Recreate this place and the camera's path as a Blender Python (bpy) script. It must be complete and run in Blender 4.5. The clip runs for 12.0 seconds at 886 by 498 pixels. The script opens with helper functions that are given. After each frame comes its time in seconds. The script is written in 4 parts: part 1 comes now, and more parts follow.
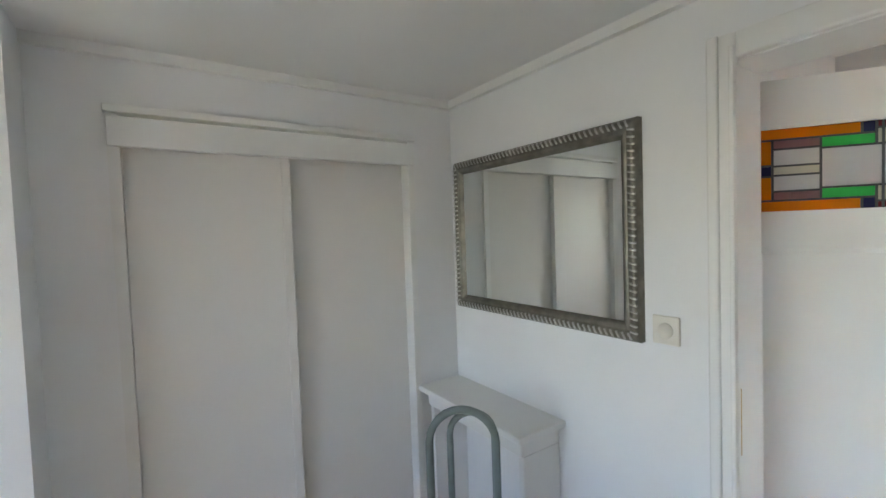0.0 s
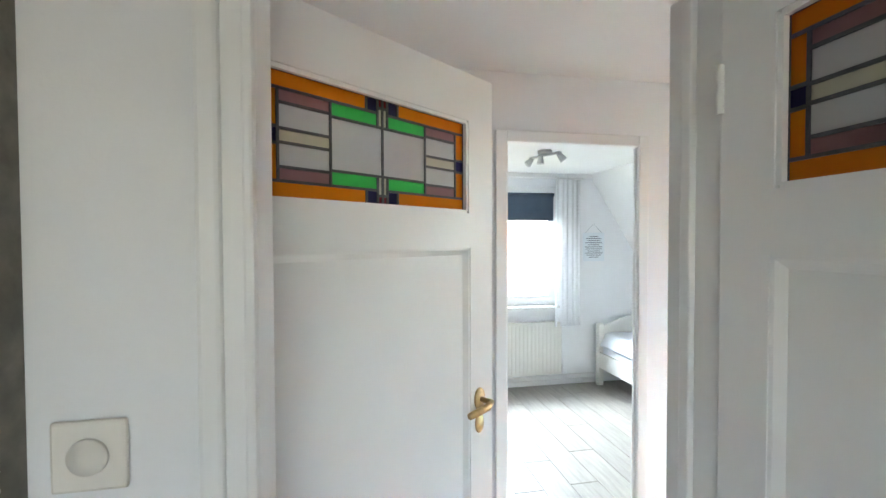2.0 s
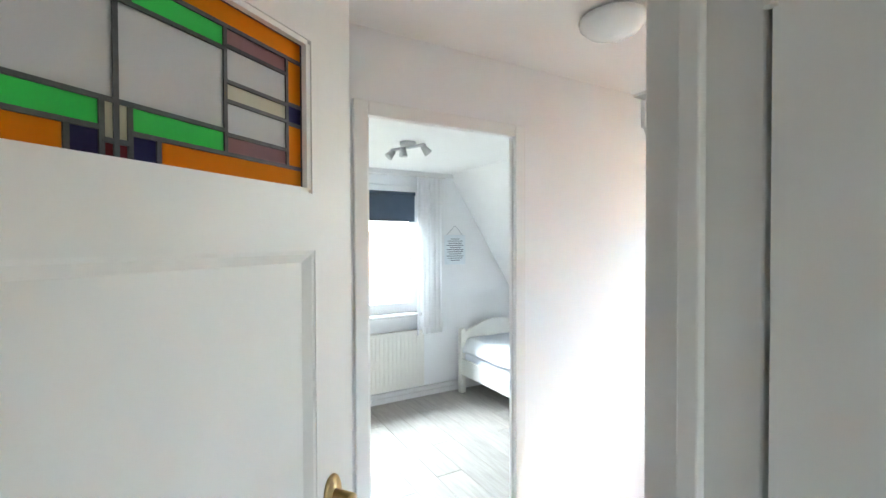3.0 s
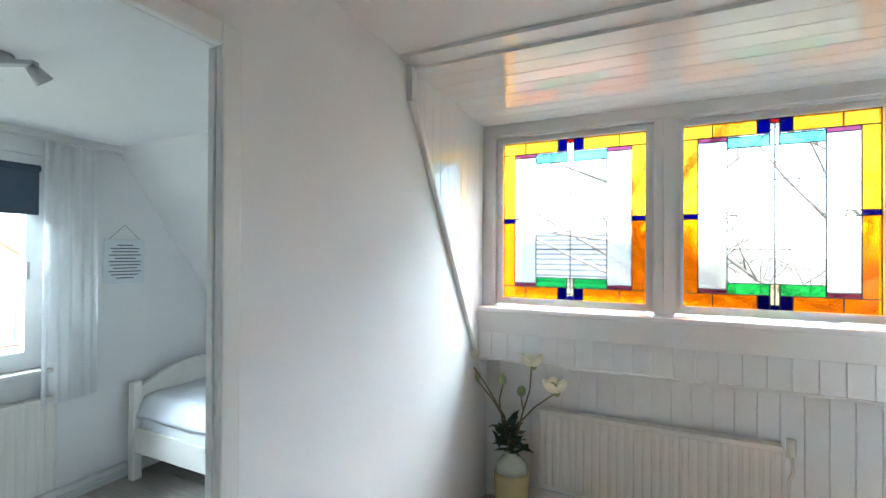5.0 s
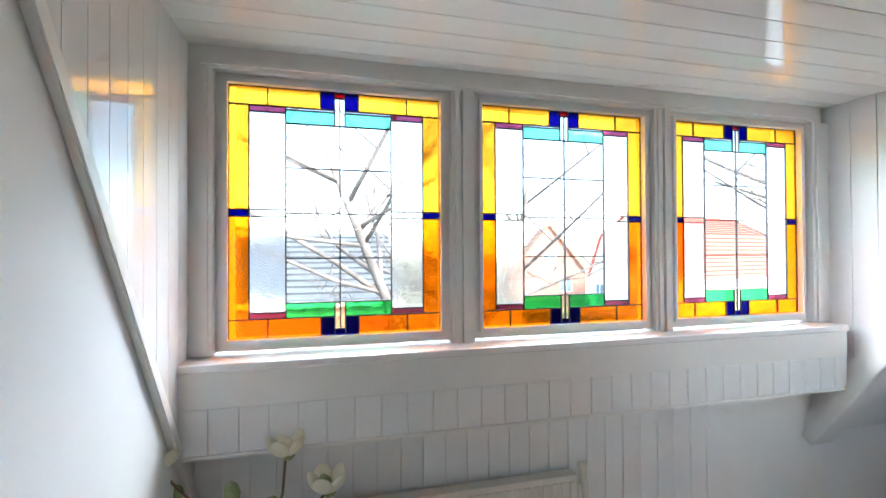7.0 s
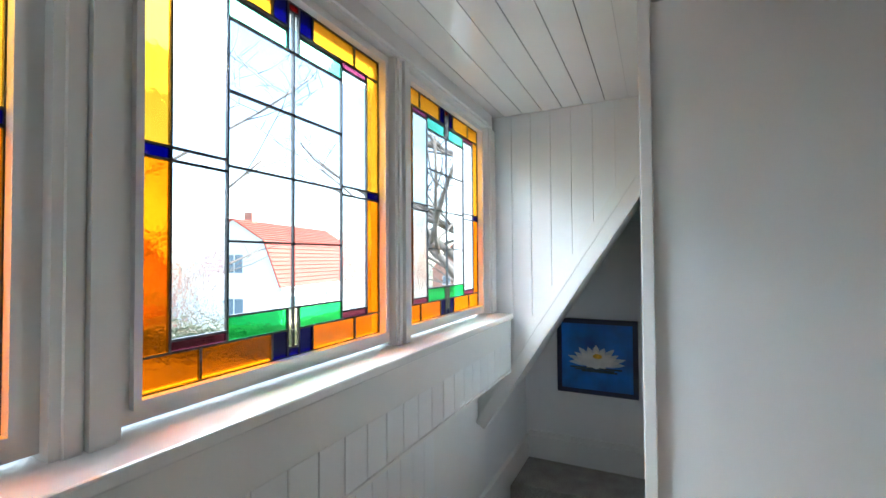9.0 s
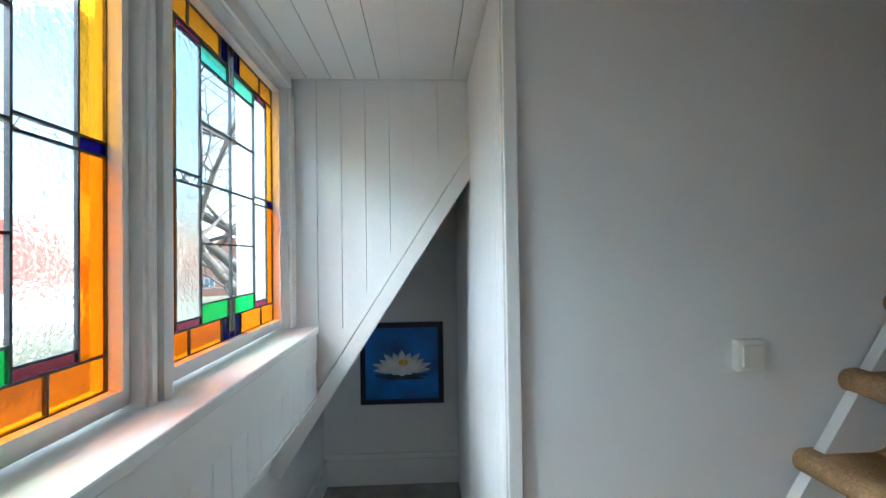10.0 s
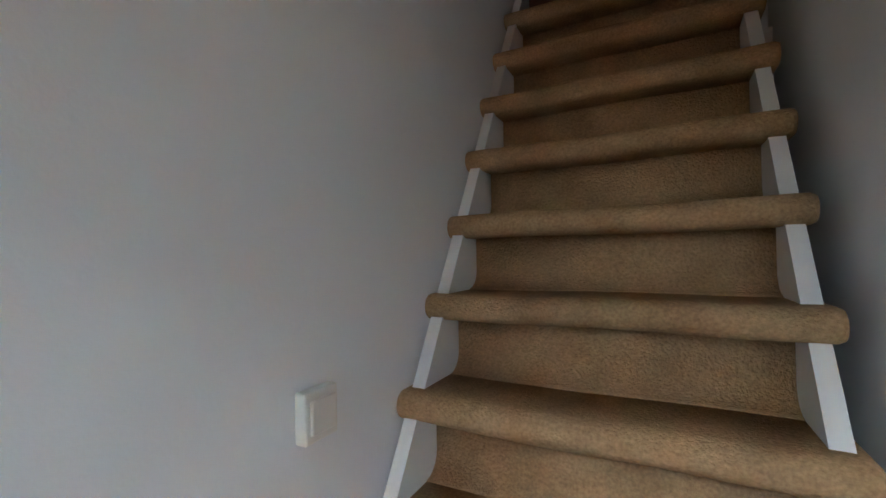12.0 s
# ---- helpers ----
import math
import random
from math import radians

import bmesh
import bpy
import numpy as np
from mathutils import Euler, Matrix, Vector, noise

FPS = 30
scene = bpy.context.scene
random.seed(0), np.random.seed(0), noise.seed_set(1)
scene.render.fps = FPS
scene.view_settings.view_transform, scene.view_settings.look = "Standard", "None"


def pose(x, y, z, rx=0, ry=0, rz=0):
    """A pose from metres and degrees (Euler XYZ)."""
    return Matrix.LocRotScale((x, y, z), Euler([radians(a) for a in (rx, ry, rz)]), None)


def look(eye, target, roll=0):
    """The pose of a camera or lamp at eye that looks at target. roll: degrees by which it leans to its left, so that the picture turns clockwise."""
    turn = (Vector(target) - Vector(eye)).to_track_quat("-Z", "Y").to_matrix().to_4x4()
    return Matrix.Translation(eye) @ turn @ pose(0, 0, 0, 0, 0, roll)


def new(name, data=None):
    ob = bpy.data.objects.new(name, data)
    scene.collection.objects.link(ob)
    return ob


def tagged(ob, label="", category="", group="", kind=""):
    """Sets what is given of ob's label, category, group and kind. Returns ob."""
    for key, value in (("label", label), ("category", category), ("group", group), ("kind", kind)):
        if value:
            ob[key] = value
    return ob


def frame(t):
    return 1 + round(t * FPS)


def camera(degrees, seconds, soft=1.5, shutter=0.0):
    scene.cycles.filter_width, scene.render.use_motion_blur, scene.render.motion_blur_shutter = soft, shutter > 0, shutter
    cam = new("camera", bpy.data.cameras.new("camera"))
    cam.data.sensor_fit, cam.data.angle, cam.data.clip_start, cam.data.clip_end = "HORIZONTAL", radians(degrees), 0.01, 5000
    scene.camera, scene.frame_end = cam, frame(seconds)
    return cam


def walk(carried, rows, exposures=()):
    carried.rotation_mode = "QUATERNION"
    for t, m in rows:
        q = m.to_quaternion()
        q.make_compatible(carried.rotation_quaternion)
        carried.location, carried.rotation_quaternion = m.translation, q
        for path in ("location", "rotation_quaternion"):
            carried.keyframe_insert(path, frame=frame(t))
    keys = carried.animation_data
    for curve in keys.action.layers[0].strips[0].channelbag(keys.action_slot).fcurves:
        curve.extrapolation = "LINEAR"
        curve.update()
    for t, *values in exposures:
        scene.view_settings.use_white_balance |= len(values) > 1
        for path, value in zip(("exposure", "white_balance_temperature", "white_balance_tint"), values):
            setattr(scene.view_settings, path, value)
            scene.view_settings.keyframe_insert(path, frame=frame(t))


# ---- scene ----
cam = camera(91.4, 12.0, soft=1.5)
PATH = [
    (0, (0.262, 0.33, 1.599), (1.374, 1.991, 1.521), -2.0),
    (0.5, (0.443, 0.445, 1.546), (1.938, 1.773, 1.521), -1.2),
    (1, (0.592, 0.552, 1.544), (2.406, 1.392, 1.499), -0.8),
    (1.5, (0.758, 0.674, 1.54), (2.746, 0.89, 1.498), -0.5),
    (2, (0.912, 0.691, 1.545), (2.877, 0.321, 1.498), -0.2),
    (2.5, (1.156, 0.64, 1.526), (3.031, -0.055, 1.487), 0.1),
    (3, (1.337, 0.567, 1.534), (3.075, -0.421, 1.501), -0.2),
    (3.2, (1.416, 0.528, 1.525), (3.088, -0.57, 1.491), -0.4),
    (4.8, (1.939, 0.09, 1.546), (2.883, -1.673, 1.534), 0.2),
    (5, (1.983, 0.016, 1.529), (2.816, -1.803, 1.543), 0.3),
    (5.5, (2.087, -0.169, 1.546), (2.634, -2.093, 1.55), 0.2),
    (6, (2.234, -0.402, 1.561), (2.464, -2.389, 1.565), -0.0),
    (6.5, (2.325, -0.594, 1.571), (2.201, -2.59, 1.578), -0.1),
    (7, (2.374, -0.846, 1.564), (1.889, -2.786, 1.586), -0.3),
    (7.2, (2.372, -0.935, 1.567), (1.753, -2.836, 1.598), -0.4),
    (9, (2.243, -1.703, 1.506), (0.448, -2.584, 1.552), -0.4),
    (9.5, (2.061, -1.847, 1.516), (0.106, -2.266, 1.556), -0.7),
    (10, (1.866, -1.951, 1.507), (-0.132, -1.854, 1.537), -0.8),
    (10.5, (1.674, -2.004, 1.506), (-0.227, -1.384, 1.531), -1.0),
    (11, (1.514, -1.929, 1.475), (-0.147, -0.814, 1.502), -1.1),
    (11.5, (1.378, -1.801, 1.497), (0.054, -0.301, 1.507), -1.4),
    (12, (1.281, -1.64, 1.493), (0.375, 0.142, 1.516), -1.0),
]
walk(cam, [(t, look(eye, target, roll)) for t, eye, target, roll in PATH],
     exposures=[(0, 4.4, 6600, 10), (0.5, 4.35, 6600, 10), (1.5, 4.25, 6550, 9), (2.5, 4.45, 6600, 11), (3.2, 4.25, 6500, 8), (5, 3.4, 6150, 4), (7, 3.0, 6250, 7),
                (9, 2.62, 6100, 3), (10, 2.35, 5900, -1), (11, 2.1, 5850, 0), (11.5, 2.3, 6100, 7), (12, 2.42, 6250, 8)])

# ---- light ----
world = bpy.data.worlds.new("sky")
scene.world = world
world.use_nodes = True
wn = world.node_tree
sky = wn.nodes.new("ShaderNodeTexSky")
sky.sky_type = "NISHITA"
sky.sun_disc = False
sky.sun_elevation, sky.sun_rotation = radians(42), radians(-15)
sky.air_density, sky.dust_density = 1.0, 1.0
wn.links.new(sky.outputs[0], wn.nodes["Background"].inputs[0])
wn.nodes["Background"].inputs[1].default_value = 0.15
sun = new("sun", bpy.data.lights.new("sun", "SUN"))
sun.data.energy, sun.data.angle, sun.data.color = 3.0, radians(20), (1, 0.96, 0.9)
sun.matrix_world = look((-4, 15, 13), (2, 0, 0))


def window_lamp(name, eye, target, w, h, watts, color):
    lamp = new(name, bpy.data.lights.new(name, "AREA"))
    lamp.data.shape, lamp.data.size, lamp.data.size_y = "RECTANGLE", w, h
    lamp.data.energy, lamp.data.color = watts, color
    lamp.matrix_world = look(eye, target)
    return lamp


# sky light at the room's west window, the dormer and the bedroom window
window_lamp("daylight_room", (-1.62, 0.9, 1.5), (0, 0.9, 1.3), 0.8, 0.9, 0.25, (0.90, 0.94, 1))
window_lamp("daylight_dormer", (1.41, -4.4, 4.0), (1.41, -1.4, 1.4), 5.4, 2.2, 185, (0.865, 0.93, 1.0))
window_lamp("daylight_bedroom", (5.85, -0.5, 2.25), (3.0, -0.6, 1.5), 1.6, 0.8, 29, (0.80, 0.92, 1))


# ---- materials ----
def mat(name, color, rough=0.5, metal=0.0, var=0.06, scale=6.0, bump=0.1, bscale=120.0, coat=0.0, spec=0.5, rnd=0.0,
        stretch=None, speck=0.0):
    m = bpy.data.materials.new(name)
    m.use_nodes = True
    n, l = m.node_tree.nodes, m.node_tree.links
    b = n["Principled BSDF"]
    b.inputs["Roughness"].default_value = rough
    b.inputs["Metallic"].default_value = metal
    b.inputs["Coat Weight"].default_value = coat
    b.inputs["Specular IOR Level"].default_value = spec
    tc = n.new("ShaderNodeTexCoord")
    src = tc.outputs["Object"]
    if stretch:
        mp = n.new("ShaderNodeMapping")
        mp.inputs["Scale"].default_value = stretch
        l.new(src, mp.inputs[0])
        src = mp.outputs[0]
    big = n.new("ShaderNodeTexNoise")
    big.inputs["Scale"].default_value, big.inputs["Detail"].default_value = scale, 5
    l.new(src, big.inputs[0])
    ramp = n.new("ShaderNodeValToRGB")
    lo, hi = [max(0, c * (1 - var)) for c in color], [min(1, c * (1 + var)) for c in color]
    ramp.color_ramp.elements[0].position, ramp.color_ramp.elements[1].position = 0.3, 0.7
    ramp.color_ramp.elements[0].color, ramp.color_ramp.elements[1].color = (*lo, 1), (*hi, 1)
    l.new(big.outputs[0], ramp.inputs[0])
    out = ramp.outputs[0]
    if speck:
        tuft = n.new("ShaderNodeTexNoise")
        tuft.inputs["Scale"].default_value, tuft.inputs["Detail"].default_value = 140, 4
        l.new(src, tuft.inputs[0])
        tv = n.new("ShaderNodeMapRange")
        tv.inputs[1].default_value, tv.inputs[2].default_value = 0.3, 0.7
        tv.inputs[3].default_value, tv.inputs[4].default_value = 1 - speck, 1 + speck
        l.new(tuft.outputs[0], tv.inputs[0])
        th = n.new("ShaderNodeHueSaturation")
        l.new(tv.outputs[0], th.inputs["Value"])
        l.new(out, th.inputs["Color"])
        out = th.outputs[0]
    if rnd:
        oi = n.new("ShaderNodeObjectInfo")
        hsv = n.new("ShaderNodeHueSaturation")
        mr = n.new("ShaderNodeMapRange")
        mr.inputs[3].default_value, mr.inputs[4].default_value = 1 - rnd, 1 + rnd
        l.new(oi.outputs["Random"], mr.inputs[0])
        l.new(mr.outputs[0], hsv.inputs["Value"])
        l.new(out, hsv.inputs["Color"])
        out = hsv.outputs[0]
    l.new(out, b.inputs["Base Color"])
    if bump:
        fine = n.new("ShaderNodeTexNoise")
        fine.inputs["Scale"].default_value, fine.inputs["Detail"].default_value = bscale, 3
        l.new(src, fine.inputs[0])
        bp = n.new("ShaderNodeBump")
        bp.inputs["Strength"].default_value, bp.inputs["Distance"].default_value = bump, 0.004
        l.new(fine.outputs[0], bp.inputs["Height"])
        l.new(bp.outputs[0], b.inputs["Normal"])
    return m


def glass(name, color, rough=0.0, wavy=0.0):
    m = bpy.data.materials.new(name)
    m.use_nodes = True
    n, l = m.node_tree.nodes, m.node_tree.links
    n.remove(n["Principled BSDF"])
    tr = n.new("ShaderNodeBsdfTransparent")
    tr.inputs[0].default_value = (*color, 1)
    body = tr.outputs[0]
    tc = n.new("ShaderNodeTexCoord")
    no = n.new("ShaderNodeTexNoise")
    no.inputs["Scale"].default_value, no.inputs["Detail"].default_value = 55, 2
    l.new(tc.outputs["Object"], no.inputs[0])
    bp = n.new("ShaderNodeBump")
    bp.inputs["Strength"].default_value, bp.inputs["Distance"].default_value = 0.25 + wavy, 0.003
    l.new(no.outputs[0], bp.inputs["Height"])
    if rough:
        rf = n.new("ShaderNodeBsdfRefraction")
        rf.inputs["Color"].default_value = (*color, 1)
        rf.inputs["Roughness"].default_value, rf.inputs["IOR"].default_value = rough, 1.2
        l.new(bp.outputs[0], rf.inputs["Normal"])
        mx = n.new("ShaderNodeMixShader")
        mx.inputs[0].default_value = 0.85
        l.new(body, mx.inputs[1])
        l.new(rf.outputs[0], mx.inputs[2])
        body = mx.outputs[0]
    gl = n.new("ShaderNodeBsdfGlossy")
    gl.inputs["Roughness"].default_value = 0.08
    l.new(bp.outputs[0], gl.inputs["Normal"])
    lw = n.new("ShaderNodeLayerWeight")
    lw.inputs[0].default_value = 0.5
    pw = n.new("ShaderNodeMath")
    pw.operation = "POWER"
    pw.inputs[1].default_value = 5
    l.new(lw.outputs["Facing"], pw.inputs[0])
    fr = n.new("ShaderNodeMath")
    fr.operation = "MULTIPLY_ADD"
    fr.inputs[1].default_value, fr.inputs[2].default_value = 0.45, 0.02
    l.new(pw.outputs[0], fr.inputs[0])
    mix = n.new("ShaderNodeMixShader")
    l.new(fr.outputs[0], mix.inputs[0])
    l.new(body, mix.inputs[1])
    l.new(gl.outputs[0], mix.inputs[2])
    l.new(mix.outputs[0], n["Material Output"].inputs[0])
    return m


def translucent(name, color, mixf=0.5, clear=0.0):
    m = bpy.data.materials.new(name)
    m.use_nodes = True
    n, l = m.node_tree.nodes, m.node_tree.links
    b = n["Principled BSDF"]
    b.inputs["Base Color"].default_value = (*color, 1)
    b.inputs["Roughness"].default_value = 0.8
    t = n.new("ShaderNodeBsdfTranslucent")
    t.inputs[0].default_value = (*color, 1)
    tc = n.new("ShaderNodeTexCoord")
    no = n.new("ShaderNodeTexNoise")
    no.inputs["Scale"].default_value = 300
    l.new(tc.outputs["Object"], no.inputs[0])
    bp = n.new("ShaderNodeBump")
    bp.inputs["Strength"].default_value = 0.2
    l.new(no.outputs[0], bp.inputs["Height"])
    l.new(bp.outputs[0], b.inputs["Normal"])
    mx = n.new("ShaderNodeMixShader")
    mx.inputs[0].default_value = mixf
    l.new(b.outputs[0], mx.inputs[1])
    l.new(t.outputs[0], mx.inputs[2])
    body = mx.outputs[0]
    if clear:
        tr = n.new("ShaderNodeBsdfTransparent")
        tr.inputs[0].default_value = (*[c ** 0.5 for c in color], 1)
        cm = n.new("ShaderNodeMixShader")
        cm.inputs[0].default_value = clear
        l.new(body, cm.inputs[1])
        l.new(tr.outputs[0], cm.inputs[2])
        body = cm.outputs[0]
    l.new(body, n["Material Output"].inputs[0])
    return m


PLASTER = mat("white_plaster", (0.79, 0.785, 0.785), 0.75, var=0.03, scale=2.2, bump=0.09, bscale=140)
CEIL = mat("white_ceiling", (0.8, 0.79, 0.775), 0.85, var=0.02, scale=2.0, bump=0.25, bscale=220)
PAINT = mat("white_paint", (0.78, 0.77, 0.75), 0.38, var=0.03, scale=3.0, bump=0.06, bscale=60)
GLOSS = mat("gloss_white_paint", (0.8, 0.79, 0.78), 0.08, var=0.03, scale=3.0, bump=0.03, bscale=25, coat=0.25)
SATIN = mat("satin_board_paint", (0.79, 0.79, 0.79), 0.28, var=0.03, scale=3.0, bump=0.06, bscale=30, rnd=0.015)
CLOSET = mat("closet_panel", (0.74, 0.715, 0.685), 0.28, var=0.02, scale=2.0, bump=0.03, bscale=40)
CREAM = mat("cream_radiator_enamel", (0.72, 0.69, 0.63), 0.4, var=0.03, bump=0.04)
SWITCH = mat("cream_plastic", (0.74, 0.70, 0.63), 0.35, var=0.02, bump=0.02)
SILVER = mat("antique_silver", (0.20, 0.185, 0.155), 0.42, metal=0.75, var=0.25, scale=25, bump=0.15, bscale=150)
SILVER_HI = mat("polished_silver_bead", (0.50, 0.48, 0.44), 0.3, metal=0.85, var=0.2, scale=40, bump=0.1)
LEAD = mat("lead_came", (0.07, 0.07, 0.075), 0.5, metal=0.4, var=0.2, scale=40, bump=0.2)
BRASS = mat("aged_brass", (0.52, 0.36, 0.17), 0.32, metal=0.9, var=0.2, scale=60, bump=0.1)
STEEL = mat("brushed_steel", (0.42, 0.42, 0.42), 0.35, metal=0.9, var=0.1, bump=0.05)
CARPET = mat("brown_carpet", (0.40, 0.255, 0.135), 0.95, var=0.22, scale=9, bump=1.0, bscale=170, spec=0.1, speck=0.2)
GREYCARPET = mat("grey_beige_carpet", (0.34, 0.31, 0.28), 0.95, var=0.15, scale=8, bump=1.0, bscale=170, spec=0.1, speck=0.25)
PLANK = mat("grey_oak_laminate", (0.35, 0.32, 0.285), 0.3, var=0.16, scale=3.0, bump=0.08, bscale=90, rnd=0.1, stretch=(1.5, 14, 4))
FLOORWOOD = mat("warm_brown_floor", (0.40, 0.32, 0.245), 0.35, var=0.2, scale=3, bump=0.1, bscale=90, rnd=0.1, stretch=(2, 12, 4))
GREENGREY = mat("grey_green_metal", (0.16, 0.19, 0.185), 0.4, var=0.15, scale=12, bump=0.08)
BLUE = mat("blue_print", (0.010, 0.15, 0.52), 0.45, var=0.5, scale=5, bump=0.03)
NAVYFRAME = mat("dark_navy_edge", (0.008, 0.015, 0.06), 0.4, var=0.2, bump=0.03)
PETAL = mat("white_petal_print", (0.72, 0.74, 0.70), 0.5, var=0.12, scale=20, bump=0.03)
PETALSH = mat("grey_petal_print", (0.56, 0.63, 0.66), 0.5, var=0.15, scale=20, bump=0.03)
YELLOW = mat("yellow_stamen_print", (0.75, 0.48, 0.04), 0.5, var=0.2, scale=60, bump=0.03)
PADPRINT = mat("dark_lily_pad_print", (0.02, 0.06, 0.07), 0.5, var=0.4, scale=20, bump=0.03)
BLIND = mat("dark_blue_blind", (0.06, 0.085, 0.12), 0.8, var=0.08, scale=8, bump=0.2, bscale=300)
LINEN = mat("white_bed_linen", (0.80, 0.82, 0.86), 0.9, var=0.05, scale=6, bump=0.5, bscale=40)
BEDWOOD = mat("white_painted_pine", (0.78, 0.76, 0.70), 0.42, var=0.05, scale=4, bump=0.06)
PAPER = mat("white_board", (0.70, 0.74, 0.77), 0.7, var=0.03, bump=0.03)
INK = mat("grey_ink", (0.10, 0.11, 0.13), 0.7, var=0.1, bump=0.0)
VASE = mat("olive_yellow_glass_glaze", (0.42, 0.36, 0.17), 0.12, var=0.25, scale=5, bump=0.05, coat=0.6)
VASETOP = mat("pale_green_glaze", (0.52, 0.56, 0.46), 0.15, var=0.15, scale=8, bump=0.05, coat=0.6)
LEAF = mat("dark_green_leaf", (0.035, 0.085, 0.04), 0.5, var=0.4, scale=20, bump=0.1, rnd=0.3)
BUD = mat("pale_green_bud", (0.28, 0.34, 0.16), 0.6, var=0.2, scale=30, bump=0.1)
PETALW = mat("ivory_petal", (0.78, 0.74, 0.58), 0.6, var=0.08, scale=20, bump=0.1)
STEM = mat("brown_stem", (0.20, 0.15, 0.09), 0.7, var=0.2, bump=0.1)
BARK = mat("grey_bark", (0.15, 0.13, 0.118), 0.9, var=0.4, scale=5, bump=0.8, bscale=20)
REDTILE = mat("red_roof_tile", (0.38, 0.075, 0.05), 0.7, var=0.2, scale=2, bump=0.3, bscale=12, rnd=0.08)
ORANGETILE = mat("orange_roof_tile", (0.45, 0.20, 0.10), 0.7, var=0.2, scale=2, bump=0.3, bscale=12, rnd=0.08)
DARKTILE = mat("dark_roof_tile", (0.10, 0.11, 0.12), 0.55, var=0.2, scale=2, bump=0.3, bscale=12, rnd=0.12)
RENDERW = mat("white_render_wall", (0.78, 0.78, 0.76), 0.85, var=0.05, scale=1, bump=0.3, bscale=30)
BRICK = mat("red_brick_wall", (0.36, 0.18, 0.13), 0.85, var=0.25, scale=3, bump=0.4, bscale=30)
HOUSEGLASS = mat("house_window_glass", (0.16, 0.22, 0.28), 0.08, var=0.2, scale=1, bump=0.0)
GRASS = mat("winter_grass_ground", (0.17, 0.165, 0.10), 0.95, var=0.35, scale=0.4, bump=0.6, bscale=9)
ASPHALT = mat("asphalt", (0.055, 0.055, 0.058), 0.9, var=0.2, scale=2, bump=0.5, bscale=60)
HEDGE = mat("dark_hedge", (0.05, 0.075, 0.04), 0.9, var=0.4, scale=6, bump=0.6, bscale=30)
MIRROR = mat("mirror_silvering", (0.86, 0.89, 0.87), 0.015, metal=1.0, var=0.0, bump=0.0)
LAMPGLASS = mat("frosted_lamp_glass", (0.75, 0.77, 0.76), 0.2, var=0.03, bump=0.02)
# dark red-brown puts the shade of the unlit attic into the colour
DIM = mat("attic_shade_tone", (0.13, 0.05, 0.035), 0.8, var=0.25, scale=3, bump=0.2)

G_CLEAR = glass("clear_glass", (0.97, 0.98, 0.98))
G_TEX = glass("rippled_clear_glass", (0.93, 0.95, 0.96), 0.07, 1.0)
G_AMBER = glass("amber_glass", (0.91, 0.41, 0.03), 0.10, 0.3)
G_YELLOW = glass("yellow_glass", (0.88, 0.54, 0.11), 0.10, 0.3)
G_BLUE = glass("cobalt_glass", (0.02, 0.015, 0.22), 0.05)
G_GREEN = glass("green_glass", (0.20, 0.72, 0.32), 0.05)
G_MINT = glass("mint_glass", (0.40, 0.80, 0.62), 0.05)
G_PINK = glass("pink_glass", (0.45, 0.18, 0.26), 0.05)
G_RED = glass("red_glass", (0.45, 0.04, 0.04))
G_CREAM = glass("cream_glass", (0.90, 0.86, 0.72), 0.08)
G_MILK = translucent("milky_glass", (0.80, 0.80, 0.81), 0.5, 0.42)
D_ORANGE = translucent("orange_opal_glass", (0.95, 0.33, 0.01), 0.5, 0.42)
D_GREEN = translucent("green_opal_glass", (0.10, 0.78, 0.18), 0.5, 0.42)
D_PINK = translucent("mauve_opal_glass", (0.42, 0.24, 0.25), 0.5, 0.42)
D_NAVY = translucent("navy_opal_glass", (0.04, 0.035, 0.13), 0.5, 0.42)
D_CREAM = translucent("cream_opal_glass", (0.78, 0.74, 0.60), 0.5, 0.42)
D_RED = translucent("dark_red_opal_glass", (0.22, 0.03, 0.04), 0.5, 0.42)
SHEER = translucent("sheer_white_curtain", (0.95, 0.955, 0.96), 0.3)


# ---- mesh helpers ----
def box(bm, x0, x1, y0, y1, z0, z1, m=None):
    vs = [bm.verts.new((x, y, z)) for x in (x0, x1) for y in (y0, y1) for z in (z0, z1)]
    if m is not None:
        for v in vs:
            v.co = m @ v.co
    for f in ((0, 1, 3, 2), (4, 6, 7, 5), (0, 4, 5, 1), (2, 3, 7, 6), (0, 2, 6, 4), (1, 5, 7, 3)):
        bm.faces.new([vs[i] for i in f])
    return vs


def boxes(*list_of):
    bm = bmesh.new()
    for b in list_of:
        box(bm, *b)
    return bm


def rbox(x0, x1, y0, y1, z0, z1, r=0.004, seg=2):
    bm = boxes((x0, x1, y0, y1, z0, z1))
    bmesh.ops.bevel(bm, geom=bm.edges[:], offset=r, segments=seg, affect="EDGES", profile=0.5)
    return bm


def prism(pts, axis, a, b):
    """A polygon of 2D points drawn out along one axis from a to b."""
    bm = bmesh.new()

    def at(p, d):
        return {"x": (d, p[0], p[1]), "y": (p[0], d, p[1]), "z": (p[0], p[1], d)}[axis]
    lo, hi = [bm.verts.new(at(p, a)) for p in pts], [bm.verts.new(at(p, b)) for p in pts]
    bm.faces.new(lo)
    bm.faces.new(hi[::-1])
    for i in range(len(pts)):
        j = (i + 1) % len(pts)
        bm.faces.new((lo[i], hi[i], hi[j], lo[j]))
    return bm


